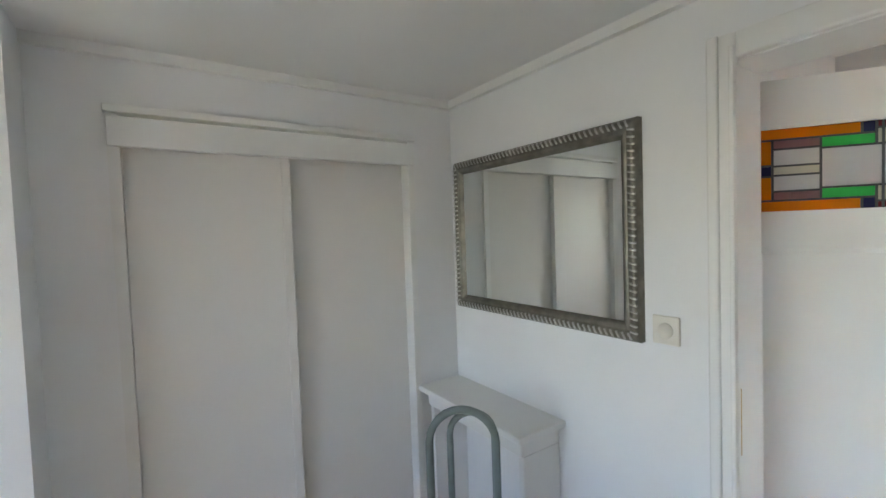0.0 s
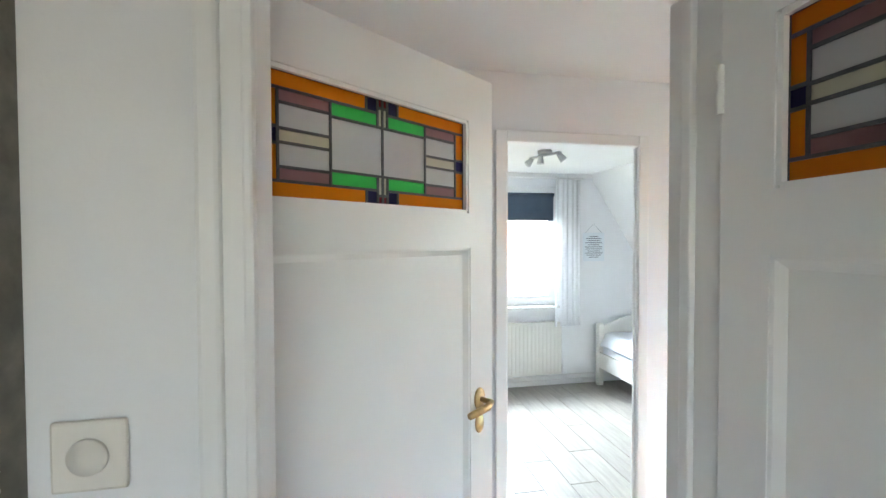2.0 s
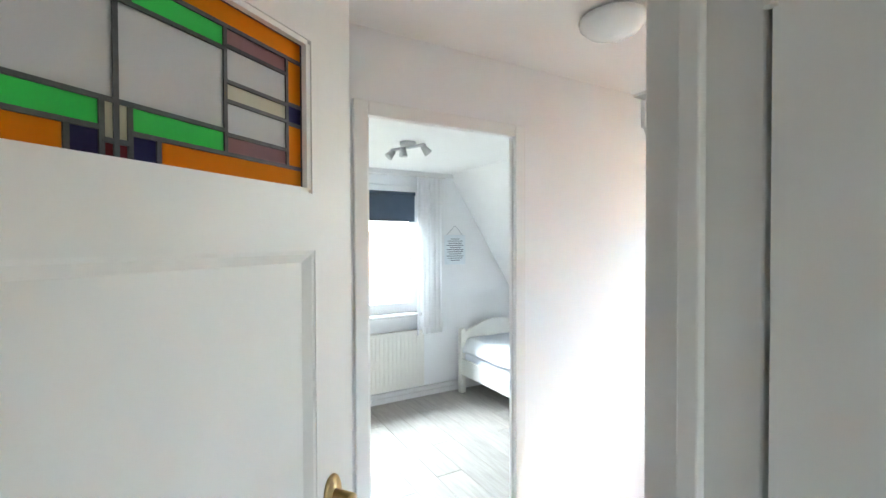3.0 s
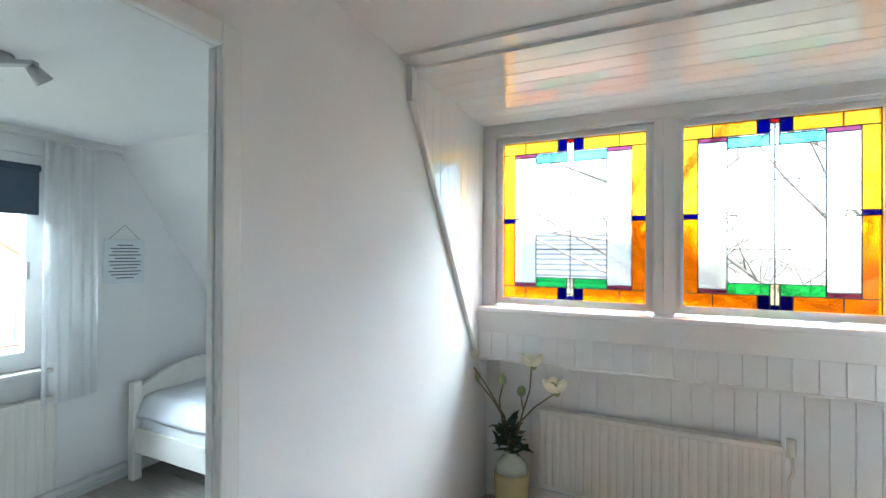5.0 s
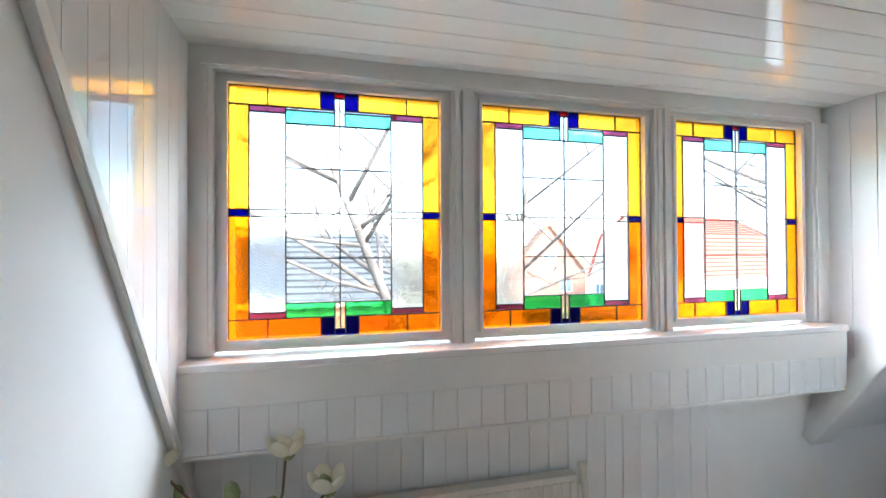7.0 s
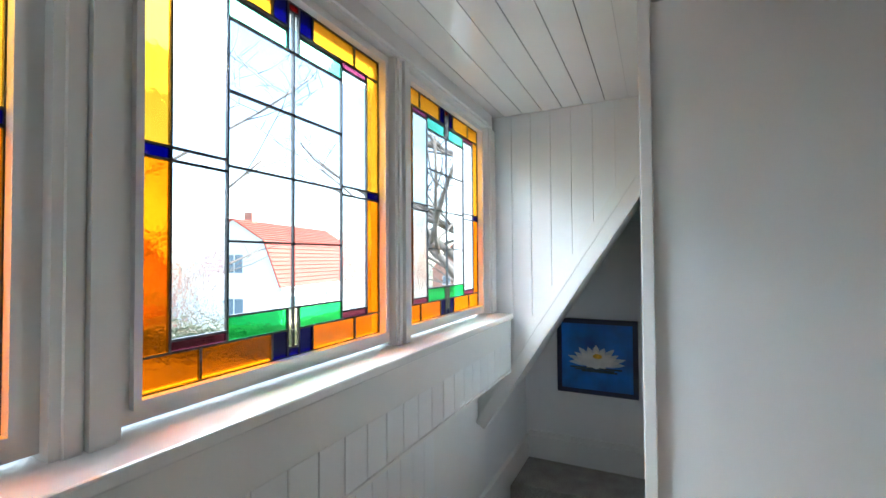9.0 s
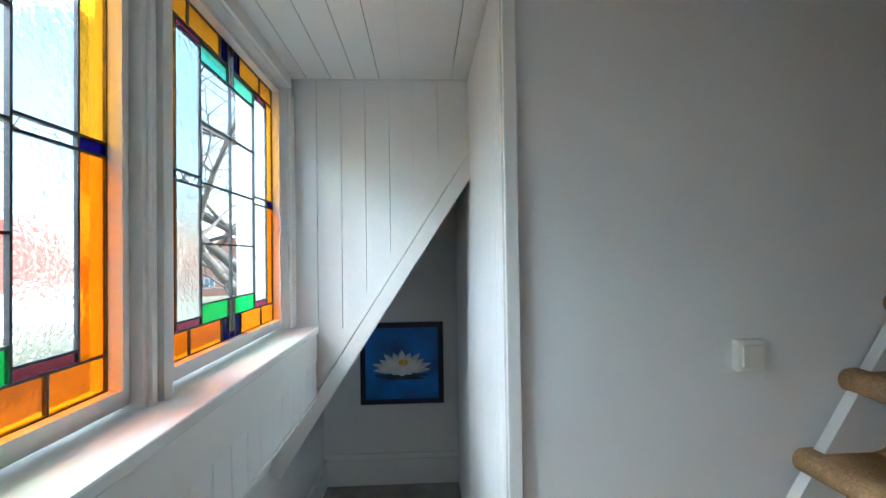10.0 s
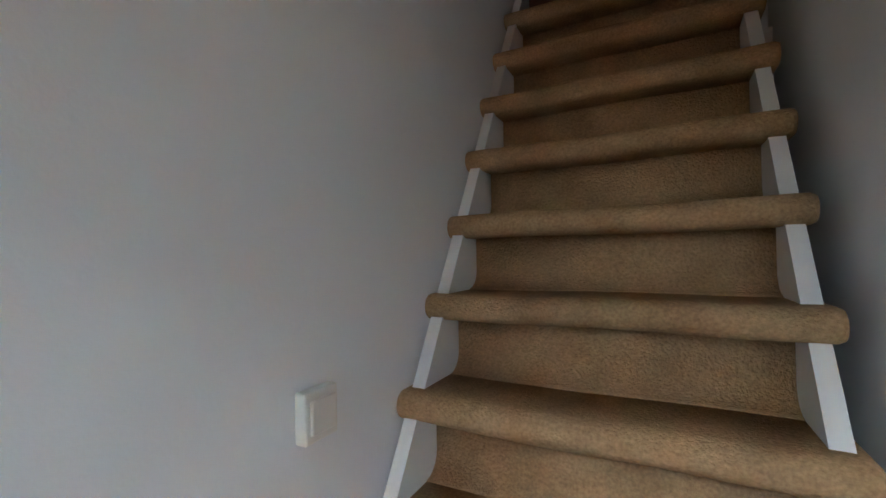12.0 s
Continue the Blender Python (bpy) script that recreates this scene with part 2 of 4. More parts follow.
def lathe(profile, seg=24):
    bm = bmesh.new()
    rings = []
    for r, z in profile:
        rings.append([bm.verts.new((r * math.cos(2 * math.pi * i / seg), r * math.sin(2 * math.pi * i / seg), z)) for i in range(seg)])
    for a, b in zip(rings, rings[1:]):
        for i in range(seg):
            bm.faces.new((a[i], a[(i + 1) % seg], b[(i + 1) % seg], b[i]))
    bm.faces.new(rings[0][::-1])
    bm.faces.new(rings[-1])
    return bm


def tube(points, radii, seg=8, bm=None):
    bm = bm or bmesh.new()
    pts = [Vector(p) for p in points]
    if not hasattr(radii, "__len__"):
        radii = [radii] * len(pts)
    rings = []
    up = Vector((0.13, 0.21, 0.97))
    for i, p in enumerate(pts):
        d = (pts[min(i + 1, len(pts) - 1)] - pts[max(i - 1, 0)]).normalized()
        s = d.cross(up)
        s = s.normalized() if s.length > 0.05 else d.cross(Vector((1, 0, 0))).normalized()
        u = s.cross(d)
        rings.append([bm.verts.new(p + radii[i] * (math.cos(2 * math.pi * k / seg) * s + math.sin(2 * math.pi * k / seg) * u)) for k in range(seg)])
    for a, b in zip(rings, rings[1:]):
        for k in range(seg):
            bm.faces.new((a[k], a[(k + 1) % seg], b[(k + 1) % seg], b[k]))
    bm.faces.new(rings[0][::-1])
    bm.faces.new(rings[-1])
    return bm


def mesh(name, bm, material, smooth=False):
    bmesh.ops.recalc_face_normals(bm, faces=bm.faces[:])
    me = bpy.data.meshes.new(name)
    bm.to_mesh(me)
    bm.free()
    me.materials.append(material)
    if smooth:
        for p in me.polygons:
            p.use_smooth = True
    return me


def thing(name, bm, material, label, category, group="", kind="", smooth=False):
    return tagged(new(name, mesh(name, bm, material, smooth)), label, category, group, kind)


def holder(name, label, category, at=(0, 0, 0), rz=0, group="", kind=""):
    e = new(name)
    e.matrix_world = pose(*at, 0, 0, rz)
    return tagged(e, label, category, group, kind)


def part(name, bm, material, parent, label="", smooth=False):
    ob = new(name, mesh(name, bm, material, smooth))
    ob.parent = parent
    if label:
        ob["label"] = label
    return ob


def struct(name, bm, material, label):
    return thing(name, bm, material, label, name.split("_")[0], kind="structure")


# ---- setting: floors ----
struct("floor", boxes((-1.7, 2.93, -1.72, 2.3, -0.2, 0), (0.45, 2.93, -2.75, -1.72, -0.2, 0)), FLOORWOOD,
       "warm light brown wooden floor of the landing and room")
struct("floor_bedroom", boxes((2.93, 5.3, -3.6, 1.3, -0.2, -0.004)), PLANK, "pale grey oak laminate floor in the bedroom")

# ---- setting: walls ----
XM, XJ = 1.485, 1.66          # faces of the wall between room and landing
Y0, Y1 = 0.085, 0.842          # its doorway
struct("wall_room_east", boxes((XM, XJ, Y1, 2.2, 0, 2.6), (XM, XJ, Y0, Y1, 2.02, 2.6), (1.60, XJ, -0.78, Y0, 0, 3.8), (1.60, XJ, -1.6, -0.78, 2.335, 3.8)), PLASTER,
       "smooth white plaster wall beside the open doorway")
struct("wall_room_north", boxes((-1.7, 0.157, 2.06, 2.2, 0, 2.4), (1.26, XM, 2.06, 2.2, 0, 2.4), (0.157, 1.26, 2.06, 2.2, 2.03, 2.4),
                                (-1.7, XM, 2.75, 2.85, 0, 2.4), (0.1, 0.157, 2.2, 2.75, 0, 2.4), (1.26, 1.32, 2.2, 2.75, 0, 2.4)), PLASTER,
       "white plaster wall round a built-in closet")
struct("wall_room_west", boxes((-1.75, -1.62, -1.72, 2.2, 0, 0.95), (-1.75, -1.62, -1.72, 2.2, 2.0, 2.4),
                               (-1.75, -1.62, -1.72, 0.4, 0.95, 2.0), (-1.75, -1.62, 1.4, 2.2, 0.95, 2.0)), PLASTER,
       "white plaster wall with a window")
struct("wall_room_south", boxes((0.755, 1.60, 0.025, 0.045, 0, 2.185), (-1.62, 0.65, -1.72, -1.62, -2.6, 2.6)), PLASTER, "white plaster wall behind the door")
struct("wall_pier", boxes((-0.35, -0.03, 1.86, 2.06, 0, 2.22)), PLASTER, "white boxed pier beside the closet")
struct("wall_stair", boxes((0.65, 0.755, -1.715, -0.02, 0, 3.8), (0.65, 0.755, -0.02, 2.2, 2.4, 3.8)), PLASTER,
       "white plaster wall beside the carpeted stairs")
struct("wall_north", boxes((XJ, 1.70, 0.98, 1.08, 0, 2.6), (2.44, 2.877, 0.98, 1.08, 0, 2.6), (1.70, 2.44, 0.98, 1.08, 2.03, 2.6),
                           (XJ, 2.877, 1.09, 1.2, 0, 2.6)), PLASTER, "white plaster wall at the end of the landing")
BY0, BY1 = -0.670, 0.018
XP, XB = 2.894, 2.96           # back of the door lining, and the bedroom face behind its rebate
struct("wall_east", boxes((2.877, XP, -3.3, BY0, 0, 2.6), (2.877, XP, BY1, 2.2, 0, 2.6), (2.877, XP, BY0, BY1, 2.02, 2.6),
                          (XP, XB, -3.3, BY0 - 0.08, 0, 2.6), (XP, XB, BY1 + 0.03, 2.2, 0, 2.6), (XP, XB, BY0 - 0.08, BY1 + 0.03, 2.05, 2.6)), PLASTER,
       "white plaster wall between landing and bedroom")
struct("wall_bedroom_east", boxes((5.17, 5.32, -3.6, -1.335, 0, 2.4), (5.17, 5.32, 0.25, 1.3, 0, 2.4), (5.17, 5.32, -1.335, 0.25, 0, 0.84),
                                  (5.17, 5.32, -1.335, 0.25, 2.08, 2.4)), PLASTER, "white bedroom wall with a window")
struct("wall_bedroom_north", boxes((XB, 5.32, 1.2, 1.3, 0, 2.4)), PLASTER, "white bedroom end wall")


def slope(y, off=0.0):
    return 2.187 - 1.54 * (-1.583 + off - y)


struct("ceiling_bedroom", boxes((XB, 5.32, -1.75, 1.3, 2.22, 2.4)), CEIL, "white plaster bedroom ceiling")
struct("ceiling_bedroom_slope", prism([(-1.68, 2.25), (-3.3, slope(-3.3, -0.13)), (-3.3, slope(-3.3, -0.13) + 0.25), (-1.68, 2.55)], "x", XB, 5.32), CEIL,
       "white sloping bedroom ceiling under the roof")
struct("ceiling_room", boxes((-1.75, 0.69, -1.72, 2.85, 2.22, 2.4), (0.69, XM, 0.125, 2.85, 2.22, 2.4)), CEIL, "white plaster room ceiling")
struct("ceiling_landing", boxes((XJ, 2.877, -1.58, 2.2, 2.33, 2.5), (0.69, XJ, -1.6, -1.5, 2.33, 3.8), (-1.2, 0.69, -1.72, -1.5, 2.33, 2.5)), CEIL, "white plaster landing ceiling")
# attic lining over the stairs, its gloom painted in by DIM
struct("ceiling_attic", boxes((0.6, 1.75, -1.6, 2.2, 3.8, 3.9), (0.6, 1.75, 2.2, 2.3, 2.4, 3.9), (1.60, 1.66, Y0, 2.2, 2.6, 3.8)), DIM, "attic lining above the stairs, coloured dark as unlit")
# dormer ceiling of narrow gloss boards running along the windows
bm = boxes((-0.2, 2.9, -2.75, -1.5, 2.315, 2.5))
yy = -2.56
while yy < -1.62:
    box(bm, -0.08, 2.877, yy + 0.0013, yy + 0.1045, 2.302, 2.318)
    yy += 0.107
struct("ceiling_dormer", bm, GLOSS, "glossy white boarded dormer ceiling")
struct("wall_dormer_south", boxes((-0.16, 2.877, -2.75, -2.615, 0, 1.17), (-0.16, 2.877, -2.72, -2.56, 2.235, 2.5), (2.80, 2.877, -2.72, -2.56, 1.17, 2.24),
                                  (-0.16, 0.03, -2.72, -2.56, 1.17, 2.24)), PAINT, "white dormer wall round the windows")
# the recess over the stairs going down
struct("wall_recess_west", boxes((-1.2, -1.05, -2.9, -1.62, -2.6, 2.4)), PLASTER, "white wall at the far end of the stair recess")
struct("ceiling_recess", prism([(-1.62, slope(-1.62)), (-2.95, slope(-2.95)), (-2.95, slope(-2.95) + 0.3), (-1.62, slope(-1.62) + 0.3)], "x", -1.2, -0.09), CEIL,
       "white sloping ceiling over the stair recess")
struct("wall_stairwell", boxes((-1.2, 2.9, -2.9, -2.62, -2.6, 0.05), (0.45, 0.55, -2.62, -1.72, -2.6, -0.2), (-1.2, 0.6, -2.9, -1.6, -2.7, -2.6)), PLASTER, "white walls of the stairwell going down")
struct("wall_knee", boxes((-1.2, -0.16, -2.75, -2.615, 0, 0.75)), PLASTER, "low white wall under the roof slope")
CH = [(-1.62, 2.5), (-1.62, slope(-1.62)), (-2.6, slope(-2.6)), (-2.75, slope(-2.75)), (-2.75, 2.5)]
struct("wall_cheek", prism(CH, "x", -0.16, -0.092), PAINT, "white dormer side wall")

# ---- trims ----
struct("trim_room_cornice", boxes((-0.03, XM, 2.035, 2.06, 2.185, 2.22), (XM - 0.025, XM, 0.05, 2.06, 2.185, 2.22)), PAINT, "thin white ceiling moulding")
struct("trim_wall_end", rbox(0.748, 0.788, -1.742, -1.705, 0, 2.33, 0.004), GLOSS, "white corner bead at the wall end")
struct("trim_stairwell", boxes((-1.05, -1.025, -2.59, -1.72, 0.0, 0.165), (-1.05, -1.035, -2.59, -1.72, 0.165, 0.20), (-1.05, 0.45, -2.615, -2.59, 0.0, 0.165)), PAINT,
       "white skirting round the stairwell")
struct("floor_recess", rbox(-1.05, -0.62, -2.615, -1.727, -0.2, 0.0, 0.012), GREYCARPET, "grey beige carpeted ledge at the end of the stair recess")
struct("trim_bedroom_cornice", boxes((5.13, 5.17, -1.72, 1.2, 2.18, 2.22)), PAINT, "white moulding along the bedroom ceiling")
struct("baseboard_bedroom", boxes((5.155, 5.17, -3.0, 1.2, -0.012, 0.09)), PAINT, "white bedroom skirting board")
struct("baseboard_landing", boxes((0.787, 2.87, -2.615, -2.597, 0, 0.11)), PAINT, "white skirting under the radiator")


def clip_board(y0, y1, x, out, top, low):
    """An upright board on a side wall between y0 and y1, cut off along the roof slope."""
    return prism([(y0, top), (y0, low(y0)), (y1, low(y1)), (y1, top)], "x", x, x + out)


def roof_beam(name, x0, x1, off0, off1, ytop, ybot, label):
    """A sloping board along the roof line: off0 below, off1 above the line, at right angles to it."""
    d = Vector((-0.545, -0.839))
    n = Vector((-0.839, 0.545))
    a, b = Vector((ytop, slope(ytop))), Vector((ybot, slope(ybot)))
    pts = [a - n * off0, b - n * off0, b + n * off1, a + n * off1]
    bm = prism([(p.x, p.y) for p in pts], "x", x0, x1)
    bmesh.ops.bevel(bm, geom=bm.edges[:], offset=0.004, segments=2, affect="EDGES")
    return struct(name, bm, PAINT, label)


roof_beam("trim_roof_line_east", 2.853, 2.8765, 0.02, 0.02, -1.59, -2.60, "slim white batten along the roof slope")
roof_beam("beam_roof_line_west", -0.17, -0.022, 0.058, 0.004, -1.66, -2.62, "white sloping roof beam")
roof_beam("trim_roof_line_west", -0.17, -0.050, -0.008, 0.064, -1.66, -2.62, "white sloping batten along the roof beam")
struct("trim_knee_east", boxes((2.853, 2.8765, -1.605, -1.565, 2.16, 2.305)), PAINT, "short white batten above the roof line")


# ---- doors and frames ----
def architrave(name, label, x0, x1, ya, yb, top, w=0.065):
    h = holder(name, label, "door frame", kind="structure")
    if ya != Y0:
        part("jamb_trim", rbox(x0, x1, ya - w, ya, 0, top + w, 0.006), PAINT, h)
    part("jamb_trim", rbox(x0, x1, yb, yb + w, 0, top + w, 0.006), PAINT, h)
    part("head_trim", rbox(x0, x1, ya, yb, top, top + w, 0.006), PAINT, h)
    return h


f = architrave("door_frame_room", "white painted frame of the open room doorway", 1.462, 1.486, Y0, 0.815, 2.0)
part("jamb", rbox(1.486, XJ + 0.004, Y1 - 0.008, Y1, 0, 2.0, 0.003), PAINT, f)
part("jamb", rbox(1.545, XJ + 0.014, 0.046, Y0 + 0.008, 0, 2.0, 0.003), PAINT, f)
part("head", rbox(1.486, XJ + 0.004, Y0, Y1, 1.998, 2.021, 0.003), PAINT, f)
part("stop", rbox(1.60, 1.625, Y0 + 0.008, Y0 + 0.022, 0, 1.998, 0.003), PAINT, f)
part("outer_moulding", rbox(1.452, 1.470, 0.852, 0.880, 0, 2.066, 0.006), PAINT, f)
part("inner_moulding", rbox(1.452, 1.463, 0.815, 0.828, 0, 2.03, 0.004), PAINT, f)
part("strike_plate", rbox(1.50, 1.53, Y1 - 0.010, Y1 - 0.0075, 0.98, 1.16, 0.001), BRASS, f)
f = architrave("door_frame_bedroom", "white painted frame of the bedroom doorway", 2.853, 2.8775, BY0, BY1, 2.0, 0.055)
part("jamb", rbox(2.8775, XP + 0.004, BY1 - 0.012, BY1, 0, 2.0, 0.003), PAINT, f)
part("jamb", rbox(2.8775, XP + 0.004, BY0 - 0.002, BY0 + 0.004, 0, 2.0, 0.003), PAINT, f)
part("head", rbox(2.8775, XP + 0.004, BY0, BY1, 2.0, 2.021, 0.003), PAINT, f)
f = holder("door_frame_north", "white painted frame round the north doorway", "door frame", kind="structure")
part("jamb", rbox(1.665, 1.70, 0.962, 0.981, 0, 2.06, 0.004), PAINT, f)
part("jamb", rbox(2.44, 2.49, 0.962, 0.981, 0, 2.06, 0.004), PAINT, f)
part("head", rbox(1.70, 2.44, 0.962, 0.981, 2.02, 2.06, 0.004), PAINT, f)

# one leaded light: columns u, rows v from the top, a colour each: (u0, u1, v0, v1, glass)
def door_light():
    A, N, M, G, C, W, R = D_ORANGE, D_NAVY, D_PINK, D_GREEN, D_CREAM, G_MILK, D_RED
    p = [(0, .42, 0, .14, A), (.58, 1, 0, .14, A), (0, .42, .86, 1, A), (.58, 1, .86, 1, A),
         (0, .06, .14, .44, A), (0, .06, .57, .86, A), (.94, 1, .14, .44, A), (.94, 1, .57, .86, A),
         (0, .06, .44, .57, N), (.94, 1, .44, .57, N),
         (.42, .475, 0, .14, N), (.525, .58, 0, .14, N), (.42, .475, .86, 1, N), (.525, .58, .86, 1, N),
         (.475, .5, 0, .09, R), (.5, .525, 0, .09, R), (.475, .5, .91, 1, R), (.5, .525, .91, 1, R),
         (.475, .5, .09, .27, C), (.5, .525, .09, .27, C), (.475, .5, .73, .91, C), (.5, .525, .73, .91, C),
         (.26, .475, .14, .27, G), (.525, .74, .14, .27, G), (.26, .475, .73, .86, G), (.525, .74, .73, .86, G),
         (.26, .5, .27, .73, W), (.5, .74, .27, .73, W)]
    for a, b in ((.06, .26), (.74, .94)):
        p += [(a, b, .14, .25, M), (a, b, .25, .45, W), (a, b, .45, .56, C), (a, b, .56, .75, W), (a, b, .75, .86, M)]
    return p


def window_light():
    A, Y, B, G, M, K, C, T, R = G_AMBER, G_YELLOW, G_BLUE, G_GREEN, G_MINT, G_PINK, G_CLEAR, G_TEX, G_RED
    p = [(0, .17, 0, .075, Y), (.17, .41, 0, .075, Y), (.59, .83, 0, .075, Y), (.83, 1, 0, .075, Y),
         (0, .17, .925, 1, A), (.17, .41, .925, 1, A), (.59, .83, .925, 1, A), (.83, 1, .925, 1, A),
         (0, .088, .075, .49, Y), (0, .088, .518, .925, A), (.912, 1, .075, .49, Y), (.912, 1, .518, .925, A),
         (0, .088, .49, .518, B), (.912, 1, .49, .518, B),
         (.41, .475, 0, .075, B), (.525, .59, 0, .075, B), (.41, .475, .925, 1, B), (.525, .59, .925, 1, B),
         (.475, .525, 0, .025, R), (.475, .525, .975, 1, B), (.475, .5, .025, .14, C), (.5, .525, .025, .14, C),
         (.475, .5, .865, .975, G_CREAM), (.5, .525, .865, .975, G_CREAM),
         (.25, .475, .085, .14, M), (.525, .75, .085, .14, M), (.25, .475, .865, .925, G), (.525, .75, .865, .925, G),
         (.25, .475, .075, .085, C), (.525, .75, .075, .085, C)]
    for a, b in ((.25, .5), (.5, .75)):
        for c, d in ((.14, .32), (.32, .503), (.503, .685), (.685, .865)):
            p.append((a, b, c, d, C))
    for a, b in ((.088, .25), (.75, .912)):
        p += [(a, b, .075, .1, K), (a, b, .1, .49, T), (a, b, .49, .518, C), (a, b, .518, .9, T), (a, b, .9, .925, K)]
    return p


def leaded(panes, w, h, parent, came):
    """Panes and lead cames in the plane y = 0 of the parent's space, from x 0..w and z h..0."""
    for u0, u1, v0, v1, g in panes:
        ob = part("pane", boxes((u0 * w, u1 * w, -0.002, 0.002, h * (1 - v1), h * (1 - v0))), g, parent)
    bm = bmesh.new()
    for u0, u1, v0, v1, g in panes:
        c = came
        box(bm, u0 * w - c, u0 * w + c, -0.0045, 0.0045, h * (1 - v1), h * (1 - v0))
        box(bm, u0 * w, u1 * w, -0.005, 0.005, h * (1 - v1) - c, h * (1 - v1) + c)
    box(bm, 0, w, -0.005, 0.005, h - came, h)
    box(bm, w - came, w, -0.0045, 0.0045, 0, h)
    part("lead_came", bm, LEAD, parent, "dark lead strips between the panes")


def door_leaf(name, label, at, rz, width, L0=0.071):
    """A panelled leaf, hinge at the origin, running along +x, its room side towards -y."""
    d = holder(name, label, "door", at, rz, kind="")
    L1, Z0, Z1 = width - 0.112, 1.622, 1.865
    p0, p1 = L0 - 0.012, width - 0.10
    t = 0.019
    bm = boxes((0, p0, -t, t, 0.01, 2.0), (p1, width, -t, t, 0.01, 2.0), (p0, p1, -t, t, Z1 + .006, 2.0), (p0, p1, -t, t, 1.52, Z0 - .006),
               (p0, p1, -t, t, 0.01, 0.2), (p0, L0 - .006, -t, t, Z0 - .006, Z1 + .006), (L1 + .006, p1, -t, t, Z0 - .006, Z1 + .006))
    part("frame", bm, PAINT, d)
    part("panel", boxes((p0, p1, -0.006, 0.006, 0.2, 1.52)), PAINT, d)
    for sgn in (-1, 1):
        bm = bmesh.new()
        rings = []
        for inset, dp in ((0.0, 0.006), (0.0, t - 0.002), (0.006, t - 0.003), (0.020, 0.0065)):
            rings.append([bm.verts.new((x, sgn * dp, z)) for x, z in ((p0 + inset, .2 + inset), (p1 - inset, .2 + inset), (p1 - inset, 1.52 - inset), (p0 + inset, 1.52 - inset))])
        for ra, rb in zip(rings, rings[1:] + rings[:1]):
            for k in range(4):
                bm.faces.new((ra[k], ra[(k + 1) % 4], rb[(k + 1) % 4], rb[k]))
        part("panel_moulding", bm, PAINT, d)
    g = new("leaded_light")
    g.parent = d
    g.matrix_basis = pose(L0, 0, Z0)
    g["label"] = "orange and green leaded glass light"
    leaded(door_light(), L1 - L0, Z1 - Z0, g, 0.0028)
    bm = bmesh.new()
    for s in (-1, 1):
        for a, b, c, e in ((L0 - .006, L0 + .003, Z0, Z1), (L1 - .003, L1 + .006, Z0, Z1), (L0, L1, Z1 - .003, Z1 + .006), (L0, L1, Z0 - .006, Z0 + .003)):
            box(bm, a, b, s * .006, s * .016, c, e)
    part("glazing_bead", bm, PAINT, d)
    for s in (-1, 1):
        hx = width - 0.062
        bm = lathe([(0.0, 0), (0.026, 0), (0.026, .004), (0.022, .008), (0.0, .009)], 20)
        bmesh.ops.transform(bm, matrix=pose(hx, s * t, 1.085, 90 if s < 0 else -90) @ Matrix.Diagonal((.85, 1.25, 1, 1)), verts=bm.verts[:])
        hd = part("handle_rose", bm, BRASS, d, "oval brass handle plate", True)
        bm = tube([(hx, s * t, 1.085), (hx, s * (t + .045), 1.085), (hx - .03, s * (t + .055), 1.083), (hx - .105, s * (t + .052), 1.078)], [.008, .009, .0105, .009], 10)
        part("lever", bm, BRASS, hd, "brass lever", True)
        bm = lathe([(0.0, 0), (0.024, 0), (0.024, .003), (0.02, .006), (0.0, .007)], 20)
        bmesh.ops.transform(bm, matrix=pose(hx, s * t, 1.015, 90 if s < 0 else -90) @ Matrix.Diagonal((.8, 1.2, 1, 1)), verts=bm.verts[:])
        k = part("key_rose", bm, BRASS, d, "oval brass keyhole plate", True)
    for z in (0.25, 1.0, 1.75):
        part("hinge", tube([(0, -t - .004, z), (0, -t - .004, z + .08)], .006, 10), PAINT, d)
    return d


LEAF_DIR = math.degrees(math.atan2(0.41 - 0.851, 2.095 - 1.771))
door_leaf("door_north", "white panelled door ajar with orange green leaded glass", (1.771 - 0.592 * 0.10, 0.851 + 0.805 * 0.10, 0), LEAF_DIR, 0.755)
door_leaf("door_room", "white panelled room door standing wide open with leaded glass", (1.537, 0.082, 0), 180, 0.70, 0.10)

# ---- room: closet, mirror, console, switch ----
cl = holder("closet", "built-in closet with two pale greige sliding doors", "closet", (0, 0, 0))
part("bottom_rail", boxes((0.19, 1.235, 2.06, 2.14, 0, 0.02)), PAINT, cl)
part("side_post", boxes((0.157, 0.19, 2.045, 2.2, 0, 2.03)), PAINT, cl)
part("side_post", boxes((1.235, 1.265, 2.045, 2.2, 0, 2.03)), PAINT, cl)
part("valance", rbox(0.157, 1.262, 2.032, 2.062, 1.905, 2.000, 0.003), PAINT, cl, "white rail cover over the doors")
part("valance_cap", rbox(0.150, 1.268, 2.028, 2.062, 2.011, 2.036, 0.004), PAINT, cl)
part("sliding_door", rbox(0.19, 0.72, 2.078, 2.10, 0.02, 1.93, 0.003), CLOSET, cl, "pale sliding door")
part("sliding_door", rbox(0.69, 1.235, 2.108, 2.13, 0.02, 1.93, 0.003), CLOSET, cl, "pale sliding door")
part("door_grip", rbox(0.686, 0.72, 2.070, 2.079, 0.02, 1.93, 0.002), CLOSET, cl)

mi = holder("wall_mirror", "rectangular mirror in a ribbed antique silver frame", "mirror", (XM, 0, 0))
my0, my1, mz0, mz1, fw = 1.072, 2.005, 1.245, 1.92, 0.075
part("mirror_glass", boxes((-0.016, -0.008, my0 + .04, my1 - .04, mz0 + .04, mz1 - .04)), MIRROR, mi, "silvered mirror glass")


